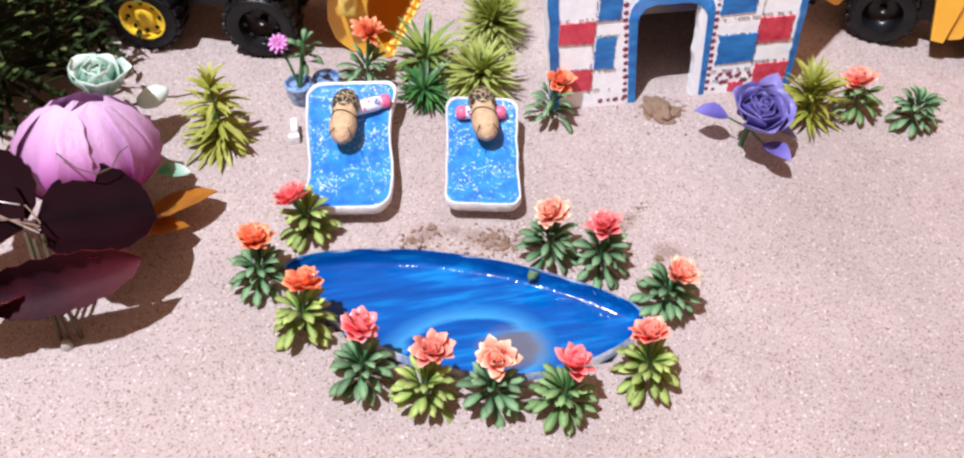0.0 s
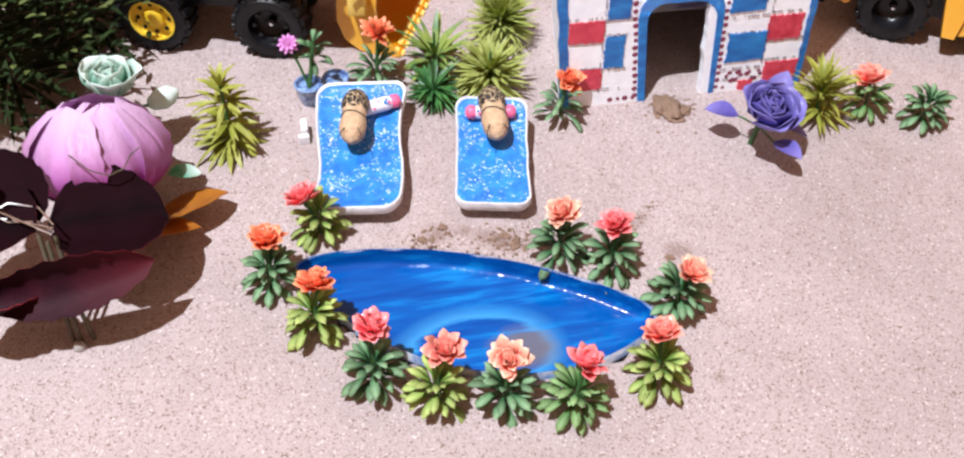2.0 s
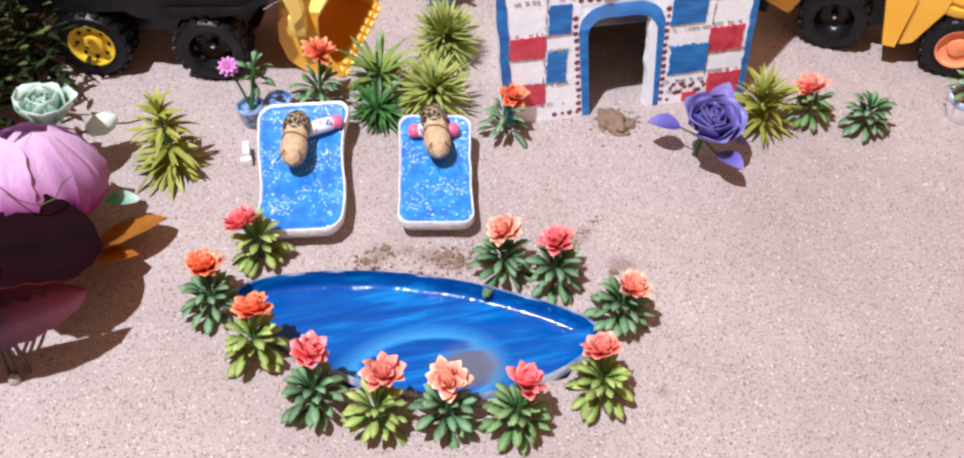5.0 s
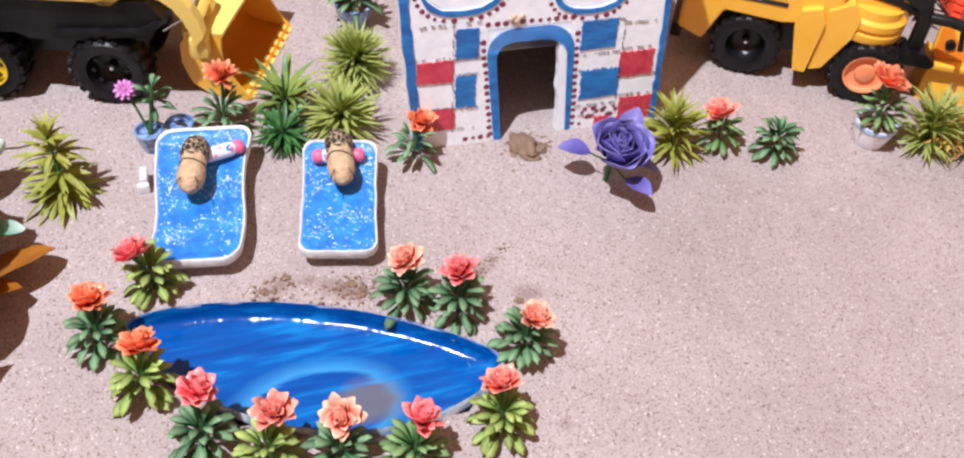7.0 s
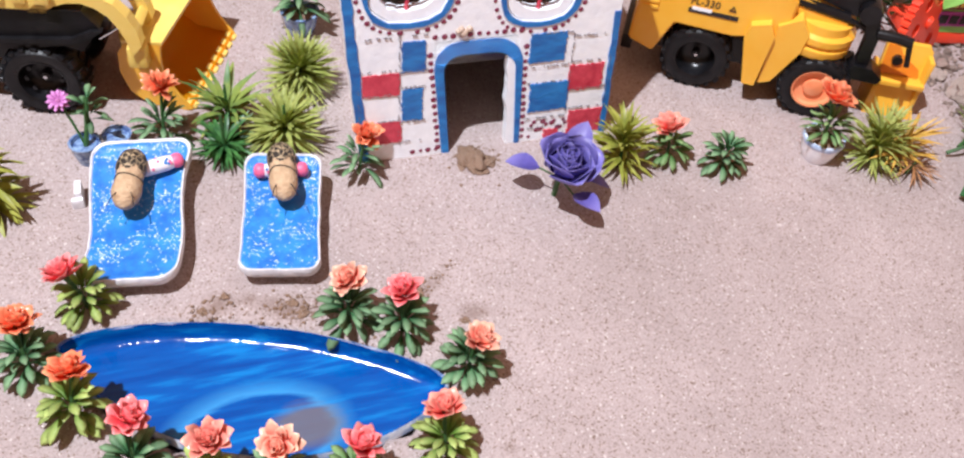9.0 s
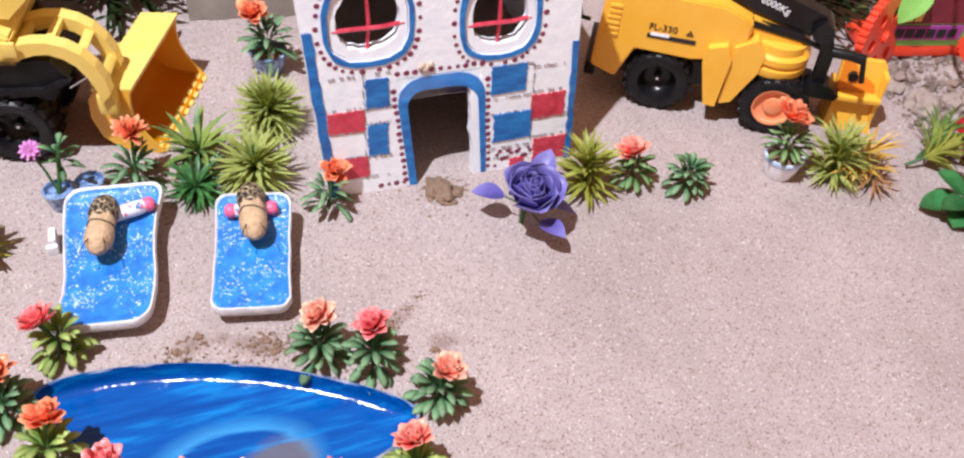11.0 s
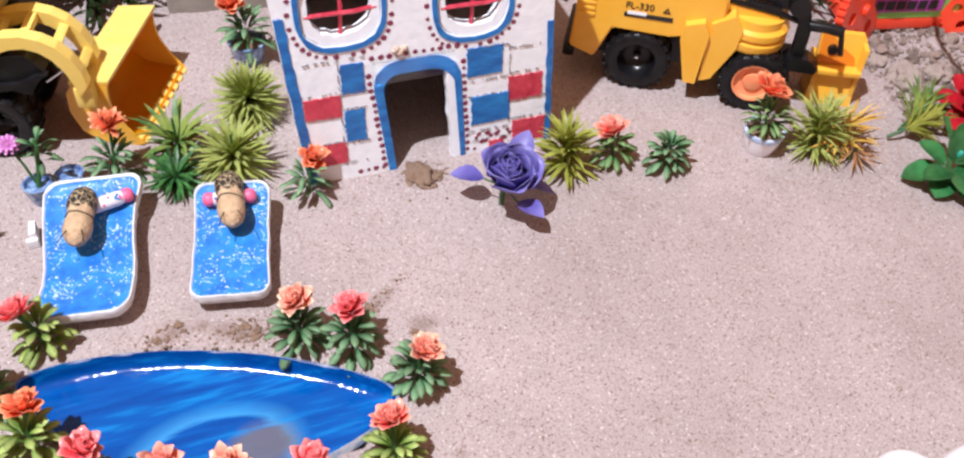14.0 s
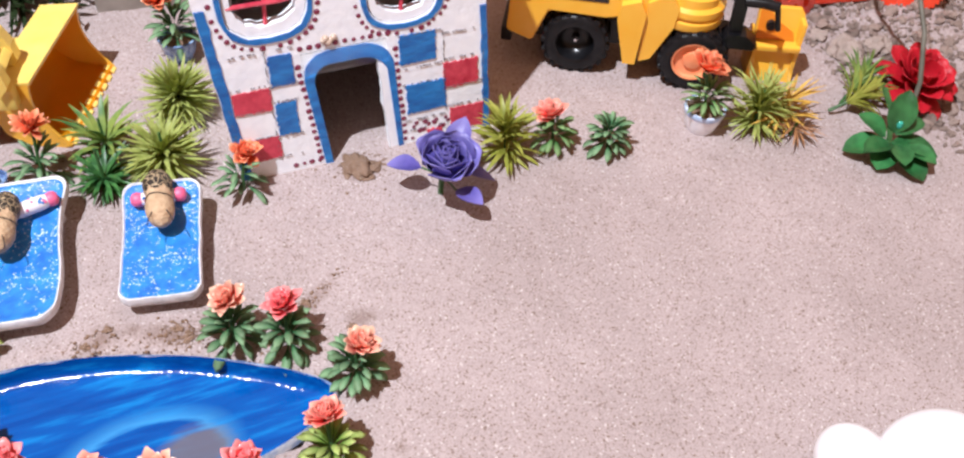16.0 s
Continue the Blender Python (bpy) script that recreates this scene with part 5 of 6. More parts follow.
def build_fork():
    yaw = math.degrees(math.atan2(-0.040, 0.067))
    root = thing("toy_truck", (0.361, 0.531, 0), "yellow plastic construction truck with black boom arm", "toy truck", "toy vehicles", yaw)
    Wd = 0.056
    for u, rim, lb in ((-0.0048, BLACK, "chunky black wheel"), (0.0745, RIM_O, "chunky black wheel with orange rim")):
        wheel(root, u, 0.0 if rim is BLACK else -0.005, 0.0225, 0.0232, 0.018, rim, lb, 0)
        wheel(root, u, Wd - 0.014, 0.0225, 0.0232, 0.018, BLACK, "chunky black wheel", 0, lugs=False)
    part("chassis", prism(bmesh.new(), [(-0.050, 0.020), (-0.036, 0.014), (0.10, 0.014), (0.10, 0.03), (-0.050, 0.034)], 0.019, Wd - 0.017), BLACK, root, smooth=False)
    side = [(-0.052, 0.028), (-0.0345, 0.0215), (-0.0245, 0.0465), (0.0130, 0.0455), (0.020, 0.047), (0.030, 0.052), (0.046, 0.052), (0.046, 0.080), (0.028, 0.088), (-0.020, 0.090), (-0.044, 0.086), (-0.0495, 0.076)]
    bm = prism(bmesh.new(), side, -0.001, Wd + 0.001)
    bmesh.ops.bevel(bm, geom=[e for e in bm.edges if len(e.link_faces) == 2 and e.calc_face_angle(0) > 0.5], offset=0.0012, segments=2, affect="EDGES")
    part("body", bm, YELLOW, root)
    for k in range(6):
        part("grille_slat", box(bmesh.new(), -0.0475 + 0.0004 * k, -0.0375, -0.0022, 0.0, 0.054 + 0.0042 * k, 0.0565 + 0.0042 * k, 0.0005), YELLOW, root)
    part("side_tank", prism(bmesh.new(), [(0.0205, 0.049), (0.0285, 0.0165), (0.0365, 0.0165), (0.0385, 0.055), (0.034, 0.064), (0.022, 0.060)], -0.007, 0.012), YELLOW, root, smooth=False)
    part("side_panel", prism(bmesh.new(), [(0.0385, 0.0175), (0.046, 0.0205), (0.0575, 0.046), (0.059, 0.060), (0.052, 0.070), (0.0385, 0.062)], -0.004, 0.012), YELLOW, root, smooth=False)
    part("front_body", prism(bmesh.new(), [(0.046, 0.046), (0.084, 0.050), (0.088, 0.060), (0.076, 0.072), (0.046, 0.080)], 0.006, Wd - 0.006), YELLOW, root, smooth=False)
    bm = bmesh.new()
    lathe(bm, [(0.021, 0.044), (0.022, 0.046), (0.022, 0.050), (0.020, 0.051), (0.020, 0.053), (0.022, 0.054), (0.022, 0.058), (0.019, 0.060), (0.019, 0.066), (1e-5, 0.067)], 28, pose(0.068, 0.017, 0))
    part("turntable", bm, YELLOW, root)
    part("cab", prism(bmesh.new(), [(-0.008, 0.088), (0.026, 0.086), (0.030, 0.100), (0.020, 0.128), (-0.008, 0.128)], 0.010, Wd - 0.010, [[(-0.003, 0.096), (0.024, 0.096), (0.017, 0.122), (-0.003, 0.122)]]), YELLOW, root, smooth=False)
    part("driver_seat", box(bmesh.new(), -0.03, -0.012, 0.014, 0.042, 0.089, 0.102, 0.003), RED_P, root, "orange-red seat block")
    part("engine_lump", lathe(bmesh.new(), [(0.007, 0.086), (0.008, 0.092), (0.006, 0.097), (1e-5, 0.098)], 14, pose(-0.006, 0.008, 0)), YELLOW, root)
    ptube("exhaust", [(-0.058, 0.02, 0.05), (-0.064, 0.018, 0.052), (-0.066, 0.016, 0.062)], 0.0016, BLACK, root)
    part("bumper", box(bmesh.new(), -0.056, -0.048, 0.002, Wd - 0.002, 0.017, 0.028, 0.002), BLACK, root)
    # black boom: beam, knuckle, dipper, foot
    part("boom", prism(bmesh.new(), [(0.010, 0.094), (0.016, 0.112), (0.090, 0.088), (0.095, 0.078), (0.084, 0.072)], 0.010, 0.022), BLACK, root, smooth=False)
    ptube("ram", [(0.040, 0.008, 0.077), (0.080, 0.008, 0.071)], 0.0034, BLACK, root)
    ptube("ram_rod", [(0.078, 0.008, 0.071), (0.094, 0.008, 0.066)], 0.0018, BLACK, root)
    part("knuckle", lathe(bmesh.new(), [(0.0068, 0.004), (0.0072, 0.006), (0.0072, 0.024), (0.0068, 0.026)], 18, Matrix.Translation((0.091, 0, 0.078)), axis="Y"), BLACK, root)
    part("dipper", prism(bmesh.new(), [(0.086, 0.082), (0.097, 0.080), (0.102, 0.064), (0.103, 0.036), (0.095, 0.036), (0.094, 0.062)], 0.006, 0.014), BLACK, root, smooth=False)
    part("foot_plate", prism(bmesh.new(), [(0.090, 0.036), (0.094, 0.042), (0.106, 0.042), (0.114, 0.036), (0.112, 0.032), (0.092, 0.032)], 0.002, 0.016), BLACK, root, smooth=False)
    ptube("link_arm", [(0.100, 0.006, 0.066), (0.112, 0.004, 0.067), (0.121, 0.003, 0.066)], 0.0036, BLACK, root)
    ptube("link_rod", [(0.120, 0.003, 0.066), (0.124, 0.002, 0.050)], 0.0018, BLACK, root)
    # decal
    flat = pose(0, 0, 0, 90, 0, 0)
    text_mesh("lettering", "FL-330", 0.0068, INK, root, Matrix.Translation((-0.0185, -0.0014, 0.0635)) @ flat)
    part("decal_triangle", prism(bmesh.new(), [(0.0062, 0.0635), (0.0112, 0.0635), (0.0087, 0.0675)], -0.0016, -0.0012, [[(0.0074, 0.0642), (0.0100, 0.0642), (0.0087, 0.0663)]]), INK, root, smooth=False)
    part("decal_strip", box(bmesh.new(), -0.0185, 0.0135, -0.0016, -0.0011, 0.0575, 0.0605), INK, root, "black strip of unreadable print", smooth=False)
    part("decal_strip", box(bmesh.new(), -0.0165, -0.004, -0.0019, -0.0015, 0.0595, 0.0618), WHITE, root, "white strip", smooth=False)
    text_mesh("lettering", "6000Kg", 0.0066, WHITE, root, Matrix.Translation((0.047, 0.0096, 0.0905)) @ pose(0, 0, 0, 0, 17, 0) @ flat)


build_fork()


def build_fork_blade():
    # dozer blade held in front of the truck
    root = thing("dozer_blade", (0.467, 0.484, 0), "yellow plastic dozer blade standing on sand", "toy part", "toy vehicles", -27)
    bm = prism(bmesh.new(), [(0.0, -0.002), (0.0315, -0.002), (0.0305, 0.048), (0.028, 0.051), (0.0, 0.051)], 0.0, 0.004)
    for v in bm.verts:
        v.co.y += 0.25 * v.co.z
    part("plate", bm, YELLOW, root, smooth=False)
    part("ledge", box(bmesh.new(), 0.001, 0.0305, -0.002, 0.008, 0.026, 0.030, 0.001), YELLOW, root)
    # raised triangle whose orange colour paints the shade of the mount recess
    bm = prism(bmesh.new(), [(0.001, 0.0305), (0.027, 0.0305), (0.025, 0.036), (0.012, 0.044), (0.008, 0.050), (0.001, 0.050)], -0.0012, 0.001)
    for v in bm.verts:
        v.co.y += 0.25 * v.co.z
    part("mount", bm, mat("yellow_in_shade", (0.72, 0.20, 0.01), (0.80, 0.25, 0.02), 40, 0.4), root, "raised triangular mount, recess shade painted as orange", smooth=False)
    # black disc that stands for the dark hole in the mount
    part("mount_pin", lathe(bmesh.new(), [(0.0034, -0.003), (0.0034, 0.002)], 14, Matrix.Translation((0.009, 0.0095, 0.0405)), axis="Y"), BLACK, root)
    part("side_cheek", box(bmesh.new(), 0.028, 0.0314, 0.002, 0.018, -0.002, 0.046, 0.001), YELLOW, root)
    part("side_cheek", box(bmesh.new(), 0.0, 0.0035, 0.002, 0.026, -0.002, 0.030, 0.001), YELLOW, root)


build_fork_blade()


def build_loader():
    yaw = math.degrees(math.atan2(-0.020, 0.074))
    root = thing("toy_loader", (-0.124, 0.596, 0), "yellow and black plastic wheel loader toy on sand", "toy loader", "toy vehicles", yaw)
    Wd = 0.068
    for u, rim, lb in ((0.002, RIM_Y, "black wheel with yellow rim"), (0.077, BLACK, "all-black wheel")):
        wheel(root, u, 0.0, 0.0232, 0.0240, 0.020, rim, lb, 8)
        wheel(root, u, Wd - 0.02, 0.0232, 0.0240, 0.020, rim, lb, 0, lugs=False)
    part("chassis", prism(bmesh.new(), [(-0.035, 0.044), (0.028, 0.0490), (0.036, 0.045), (0.066, 0.045), (0.094, 0.049), (0.104, 0.046), (0.116, 0.062), (0.108, 0.073), (-0.035, 0.073)], 0.002, Wd - 0.002), BLACK, root, smooth=False)
    part("skid_frame", prism(bmesh.new(), [(0.02, 0.024), (0.058, 0.024), (0.064, 0.046), (0.016, 0.046)], 0.02, Wd - 0.02), BLACK, root, smooth=False)
    part("side_step", prism(bmesh.new(), [(0.050, 0.050), (0.104, 0.053), (0.118, 0.062), (0.112, 0.062), (0.100, 0.056), (0.052, 0.053)], -0.001, 0.004), TYRE, root, smooth=False)
    bm = prism(bmesh.new(), [(-0.035, 0.073), (0.082, 0.073), (0.088, 0.078), (0.092, 0.090), (0.084, 0.094), (0.078, 0.100), (0.050, 0.102), (-0.035, 0.098)], -0.001, Wd + 0.001)
    bmesh.ops.bevel(bm, geom=[e for e in bm.edges if len(e.link_faces) == 2 and e.calc_face_angle(0) > 0.5], offset=0.0014, segments=2, affect="EDGES")
    part("body", bm, LEMON, root)
    part("cab", prism(bmesh.new(), [(0.040, 0.100), (0.092, 0.098), (0.104, 0.110), (0.094, 0.150), (0.040, 0.150)], 0.006, Wd - 0.006, [[(0.050, 0.108), (0.084, 0.106), (0.094, 0.113), (0.087, 0.144), (0.050, 0.144)]]), LEMON, root, smooth=False)
    part("cab_glass", box(bmesh.new(), 0.050, 0.090, 0.012, Wd - 0.012, 0.107, 0.143), mat("smoked_glass", (0.05, 0.05, 0.05), (0.09, 0.085, 0.08), 50, 0.15), root, smooth=False)
    for k in range(3):
        part("body_rib", box(bmesh.new(), 0.062 + 0.012 * k, 0.070 + 0.012 * k, -0.0024, 0.0, 0.078, 0.088, 0.0012), LEMON, root)

    # curved lift arms: two rails with rungs between
    arc = [(0.084, 0.075), (0.092, 0.0795), (0.100, 0.082), (0.109, 0.0825), (0.117, 0.080), (0.124, 0.075), (0.1295, 0.067), (0.133, 0.058), (0.134, 0.048)]
    poly = [(x + 0.0035 * (x - 0.108) / 0.027, z + 0.0035) for x, z in arc] + [(x - 0.0035 * (x - 0.108) / 0.027, z - 0.0045) for x, z in arc[::-1]]
    for y0 in (0.002, 0.029):
        part("lift_arm", prism(bmesh.new(), poly, y0, y0 + 0.0085), LEMON, root, "curved lift arm", smooth=False)
    for k in (1, 3, 5, 7):
        x, z = arc[k]
        part("rung", box(bmesh.new(), -0.0026, 0.0026, 0.010, 0.0295, -0.0022, 0.0022, 0.0006, pose(x, 0, z, 0, 12 * (k - 3), 0)), LEMON, root)
    part("arm_root", box(bmesh.new(), 0.078, 0.092, 0.002, 0.038, 0.068, 0.080, 0.002), LEMON, root)
    part("arm_foot", box(bmesh.new(), 0.127, 0.138, 0.004, 0.036, 0.034, 0.048, 0.002), LEMON, root)
    ptube("ram_rod", [(0.112, 0.01, 0.05), (0.128, 0.008, 0.062)], 0.0009, SILVER, root)


build_loader()


def build_bucket():
    d = Vector((0.035, 0.077)).normalized()
    root = thing("loader_bucket", (0.028, 0.565, 0), "yellow plastic loader bucket with toothed lip", "toy part", "toy vehicles", math.degrees(math.atan2(-d.x, d.y)))
    W = 0.084
    back = [(-0.010, 0.047), (-0.032, 0.044), (-0.0375, 0.036), (-0.0385, 0.022), (-0.034, 0.008), (-0.024, 0.001), (-0.006, -0.001), (0.003, 0.0)]
    inner = [(0.002, 0.002), (-0.006, 0.002), (-0.022, 0.004), (-0.031, 0.010), (-0.0355, 0.022), (-0.0345, 0.034), (-0.030, 0.0405), (-0.010, 0.0445)]
    part("shell", prism(bmesh.new(), back + inner, 0.002, W - 0.002), AMBER, root, "orange-yellow scoop")
    front = [(0.003 - 0.013 * s - 0.007 * math.sin(math.pi * s), 0.001 + 0.046 * s) for s in [i / 8 for i in range(9)]]
    plate = back[:-1] + front
    for y in (0.0, W - 0.002):
        part("end_plate", prism(bmesh.new(), plate, y, y + 0.002), YELLOW, root, smooth=False)
    part("top_lip", prism(bmesh.new(), [(-0.034, 0.043), (-0.009, 0.0465), (-0.009, 0.0485), (-0.034, 0.0455)], 0.0, W), LEMON, root, smooth=False)
    for k in range(9):
        y = 0.003 + k * (W - 0.010) / 8
        part("tooth", prism(bmesh.new(), [(-0.002, 0.003), (0.0045, 0.0005), (0.0045, -0.001), (-0.002, -0.001)], y, y + 0.0055), LEMON, root, smooth=False)
    part("hinge", box(bmesh.new(), -0.046, -0.036, 0.02, 0.062, 0.02, 0.036, 0.002), LEMON, root)


build_bucket()


# ---- red toy with gears ----
def build_red_toy():
    root = thing("red_gear_toy", (0.548, 0.532, 0), "red plastic toy with gear wheels and bright sign", "toy", "toy vehicles", -12)
    R = 0.034

    def gear(x, y, z, r, yaw):
        hub = new("gear_wheel")
        hub.empty_display_size = 0.01
        hub.parent = root
        hub.matrix_basis = pose(x, y, z, -8, 0, yaw)
        poly = []
        for i in range(40):
            for k, rr in ((0.0, r * 0.94), (0.25, r), (0.6, r), (0.85, r * 0.94)):
                a = 2 * math.pi * (i + k) / 40
                poly.append((rr * math.cos(a), rr * math.sin(a)))
        holes = [[(r * 0.55 * math.cos(a) + r * 0.15 * math.cos(b), r * 0.55 * math.sin(a) + r * 0.15 * math.sin(b)) for b in [2 * math.pi * j / 12 for j in range(12)]] for a in [math.pi / 3 * q for q in range(6)]]
        part("disc", prism(bmesh.new(), poly, 0, 0.006, holes), RED_P, hub, smooth=False)
        part("boss", lathe(bmesh.new(), [(r * 0.14, -0.002), (r * 0.14, 0.0), (r * 0.10, -0.003), (1e-5, -0.003)], 14, axis="Y"), RED_P, hub)

    gear(-0.006, 0.0, R - 0.002, R, 36)
    gear(0.088, 0.004, 0.025, 0.026, -20)
    part("base", box(bmesh.new(), -0.008, 0.14, 0.012, 0.05, 0.006, 0.016, 0.002), RED_P, root)
    part("strut", tube(bmesh.new(), [(-0.012, -0.006, 0.004), (-0.017, -0.004, 0.04), (-0.019, 0.0, 0.075)], 0.0012), RED_P, root)
    sign = part("sign_board", box(bmesh.new(), -0.002, 0.108, 0.012, 0.015, 0.016, 0.060, 0.001), GREEN_P, root, "lime green board")
    part("sign_card", box(bmesh.new(), 0.004, 0.062, 0.0105, 0.0116, 0.0225, 0.0345), MAGENTA_P, sign, "magenta card", smooth=False)
    part("sign_panel", box(bmesh.new(), 0.002, 0.106, 0.0108, 0.0116, 0.0365, 0.0585), mat("maroon_card", (0.16, 0.015, 0.03), (0.24, 0.03, 0.05), 60, 0.5), sign, "dark maroon panel", smooth=False)
    for k in range(6):
        part("print_bar", box(bmesh.new(), 0.008 + 0.0085 * k, 0.0145 + 0.0085 * k, 0.0098, 0.0103, 0.025, 0.032), INK, sign, "dark print", smooth=False)
    for k in range(2):
        part("print_bar", box(bmesh.new(), 0.012 + 0.007 * k, 0.0175 + 0.007 * k, 0.0098, 0.0103, 0.039, 0.046), LEMON, sign, "yellow print", smooth=False)
    big_leaf("lime_flap", (0.004, 0.006, 0.04), (0.016, 0.006, 0.075), 0.02, GREEN_P, root, 0.2, 0.1, 1.2, 0.6, 60, segs=6)


build_red_toy()


# ---- right-hand plants, flower, cable ----
def build_broadleaf():
    root = thing("broadleaf_plant", (0.507, 0.384, 0), "glossy green plastic plant with broad leaves, fallen over", "plant")
    gl = mat("leaf_gloss", (0.008, 0.06, 0.018), (0.035, 0.17, 0.05), 90, 0.35, 0.2, 300, coat=0.2, rnd=0.2)
    for base, tip, W in (((0.0, 0.0, 0.010), (-0.028, 0.010, 0.006), 0.020), ((0.0, 0.0, 0.010), (-0.018, -0.012, 0.005), 0.018), ((0.002, -0.002, 0.008), (0.004, -0.030, 0.004), 0.020), ((0.0, 0.0, 0.012), (0.024, -0.018, 0.008), 0.020),
                         ((0.004, 0.004, 0.016), (0.012, 0.012, 0.042), 0.017), ((-0.002, 0.004, 0.014), (-0.012, 0.022, 0.022), 0.016), ((0.004, 0.002, 0.016), (0.026, 0.006, 0.02), 0.016),
                         ((-0.002, -0.002, 0.014), (-0.026, -0.004, 0.016), 0.015), ((0.004, -0.006, 0.012), (0.014, -0.026, 0.012), 0.015), ((0.010, 0.010, 0.024), (0.024, 0.020, 0.030), 0.013), ((0.0, -0.004, 0.014), (-0.008, -0.022, 0.014), 0.014)):
        big_leaf("leaf", base, tip, W, gl, root, 0.5, 0.3, 1.0, 0.6, segs=8)
    part("stem", tube(bmesh.new(), [(0.0, -0.004, -0.003), (0.002, 0.004, 0.012), (0.006, 0.014, 0.026), (0.012, 0.03, 0.03)], 0.002), STEM, root)
    part("clip", lathe(bmesh.new(), [(0.0014, -0.002), (0.002, 0), (0.0014, 0.002), (1e-5, 0.0026)], 10, pose(0.006, 0.004, 0.022)), mat("teal_clip", (0.02, 0.3, 0.22), (0.06, 0.45, 0.35), 100, 0.3), root, "teal plastic clip")


build_broadleaf()
# the sprigs lie on their side
for x, y, rz, seed, mt in ((0.500, 0.431, -8, 61, OLIVE), (0.512, 0.436, 22, 62, TIPPED)):
    sprig = tuft("grass_sprig", x, y, ((0.010, 14, 0.022, 62, 14), (0.016, 16, 0.024, 58, 18), (0.022, 12, 0.020, 70, 12)), mt, "olive plastic sprig lying beside stones", seed, (0.0, 0.0), W=0.0032, stem_h=0.024)
    sprig.matrix_basis = pose(x, y, 0.006, 0, 0, rz) @ pose(0, 0, 0, 0, 66, 0)


def build_red_flower():
    root = thing("red_flower", (0.562, 0.428, 0), "large crimson fabric flower lying on stones", "flower")
    pm = translucent(mat("crimson_petal", (0.36, 0.004, 0.012), (0.62, 0.014, 0.03), 80, 0.5, 0.3, 300), 0.15)
    rng = random.Random(3)
    for i in range(30):
        s = i / 29
        d = petal_data("petal", pm, 0.029 - 0.011 * s, 0.015, 0.4 - 1.0 * s, 0.3, 0.2, seed=i * 1.3)
        piece("petal", d, root, Matrix.Translation((0, 0, 0.014)) @ pose(0, 0, 0, 24, 0, 0) @ spun(137.5 * i, 4 + 50 * s + rng.uniform(-5, 5), 0.004 * s, 0.002, 1.0, rng.uniform(-15, 15)))
    part("stem", tube(bmesh.new(), [(0, 0.0, 0.014), (0.004, -0.004, 0.006), (0.012, -0.012, 0.0)], 0.002), STEM, root)


build_red_flower()
cab = thing("cable", (0, 0, 0), "grey-green bent cable rising from the flowers", "cable")
ptube("flex", [(0.545, 0.408, 0.0), (0.546, 0.412, 0.03), (0.553, 0.43, 0.055), (0.556, 0.45, 0.075), (0.548, 0.47, 0.095), (0.54, 0.49, 0.12), (0.54, 0.52, 0.16)], 0.0016, mat("cable_grey", (0.09, 0.09, 0.07), (0.16, 0.15, 0.12), 100, 0.5), cab)


# ---- dark conifers and box at the back ----
def conifer(x, y, h, label, seed, red=False):
    rng = random.Random(seed)
    root = thing("toy_conifer", (x, y, 0), label, "tree", "dark trees")
    part("trunk", tube(bmesh.new(), [(0, 0, -0.004), (0.003, 0, h * 0.5), (0, 0.002, h)], 0.004, 8, 0.3), WIRE, root)
    for k in range(7):
        s = k / 6
        bm = bmesh.new()
        n = 26 - 2 * k
        for i in range(n):
            L = (0.075 - 0.05 * s) * rng.uniform(0.7, 1.1)
            m = spun(360 * i / n + rng.uniform(-12, 12), 12 + 30 * s + rng.uniform(-10, 10), 0.012 + (h - 0.02) * s, 0.001)
            blade(bm, L, 0.004, 0.4, 0.3, 0.2, 0.8, 0.7, 4, m)
            for j in range(5):
                blade(bm, 0.013, 0.0038, 0.3, 0.3, 0.2, 1.0, 0.7, 3, m @ Matrix.Translation((L * (0.35 + 0.14 * j), 0, -0.02 * L * j)) @ pose(0, 0, 0, 0, -15, rng.choice((-45, 45))))
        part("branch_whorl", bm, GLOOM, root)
    bm = bmesh.new()
    for i in range(140):
        a, s = rng.uniform(0, 6.283), rng.uniform(0, 0.8)
        r = (0.07 - 0.048 * s) * rng.uniform(0.6, 1.0)
        blade(bm, 0.008, 0.0035, 0.3, 0.3, 0.2, 1.0, 0.7, 3, Matrix.Translation((r * math.cos(a), r * math.sin(a), 0.03 + (h - 0.03) * s + 0.01)) @ pose(0, 0, 0, 0, -30, math.degrees(a) + rng.uniform(-50, 50)))
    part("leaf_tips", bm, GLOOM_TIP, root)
    if red:
        part("berry", lathe(bmesh.new(), [(1e-5, -0.006), (0.006, 0), (1e-5, 0.006)], 12, pose(-0.02, -0.05, 0.05)), PET_RED, root, "red bobble")


conifer(-0.205, 0.565, 0.10, "dark green bushy plastic conifer with pale tips", 71, True)
# added conifer that supplies the shadow of something tall out of view
conifer(-0.170, 0.630, 0.13, "dark green bushy plastic conifer added to shade the sand beside the loader", 75)
conifer(0.015, 0.760, 0.09, "dark green bushy plastic conifer behind the loader", 72)
conifer(-0.075, 0.745, 0.10, "dark green bushy plastic conifer behind the loader", 73)
conifer(0.535, 0.625, 0.075, "dark green bushy plastic conifer behind the truck", 74)
bx = thing("cardboard_box", (0.105, 0.735, 0), "plain grey-brown cardboard box standing at the back", "box", rz=-6)
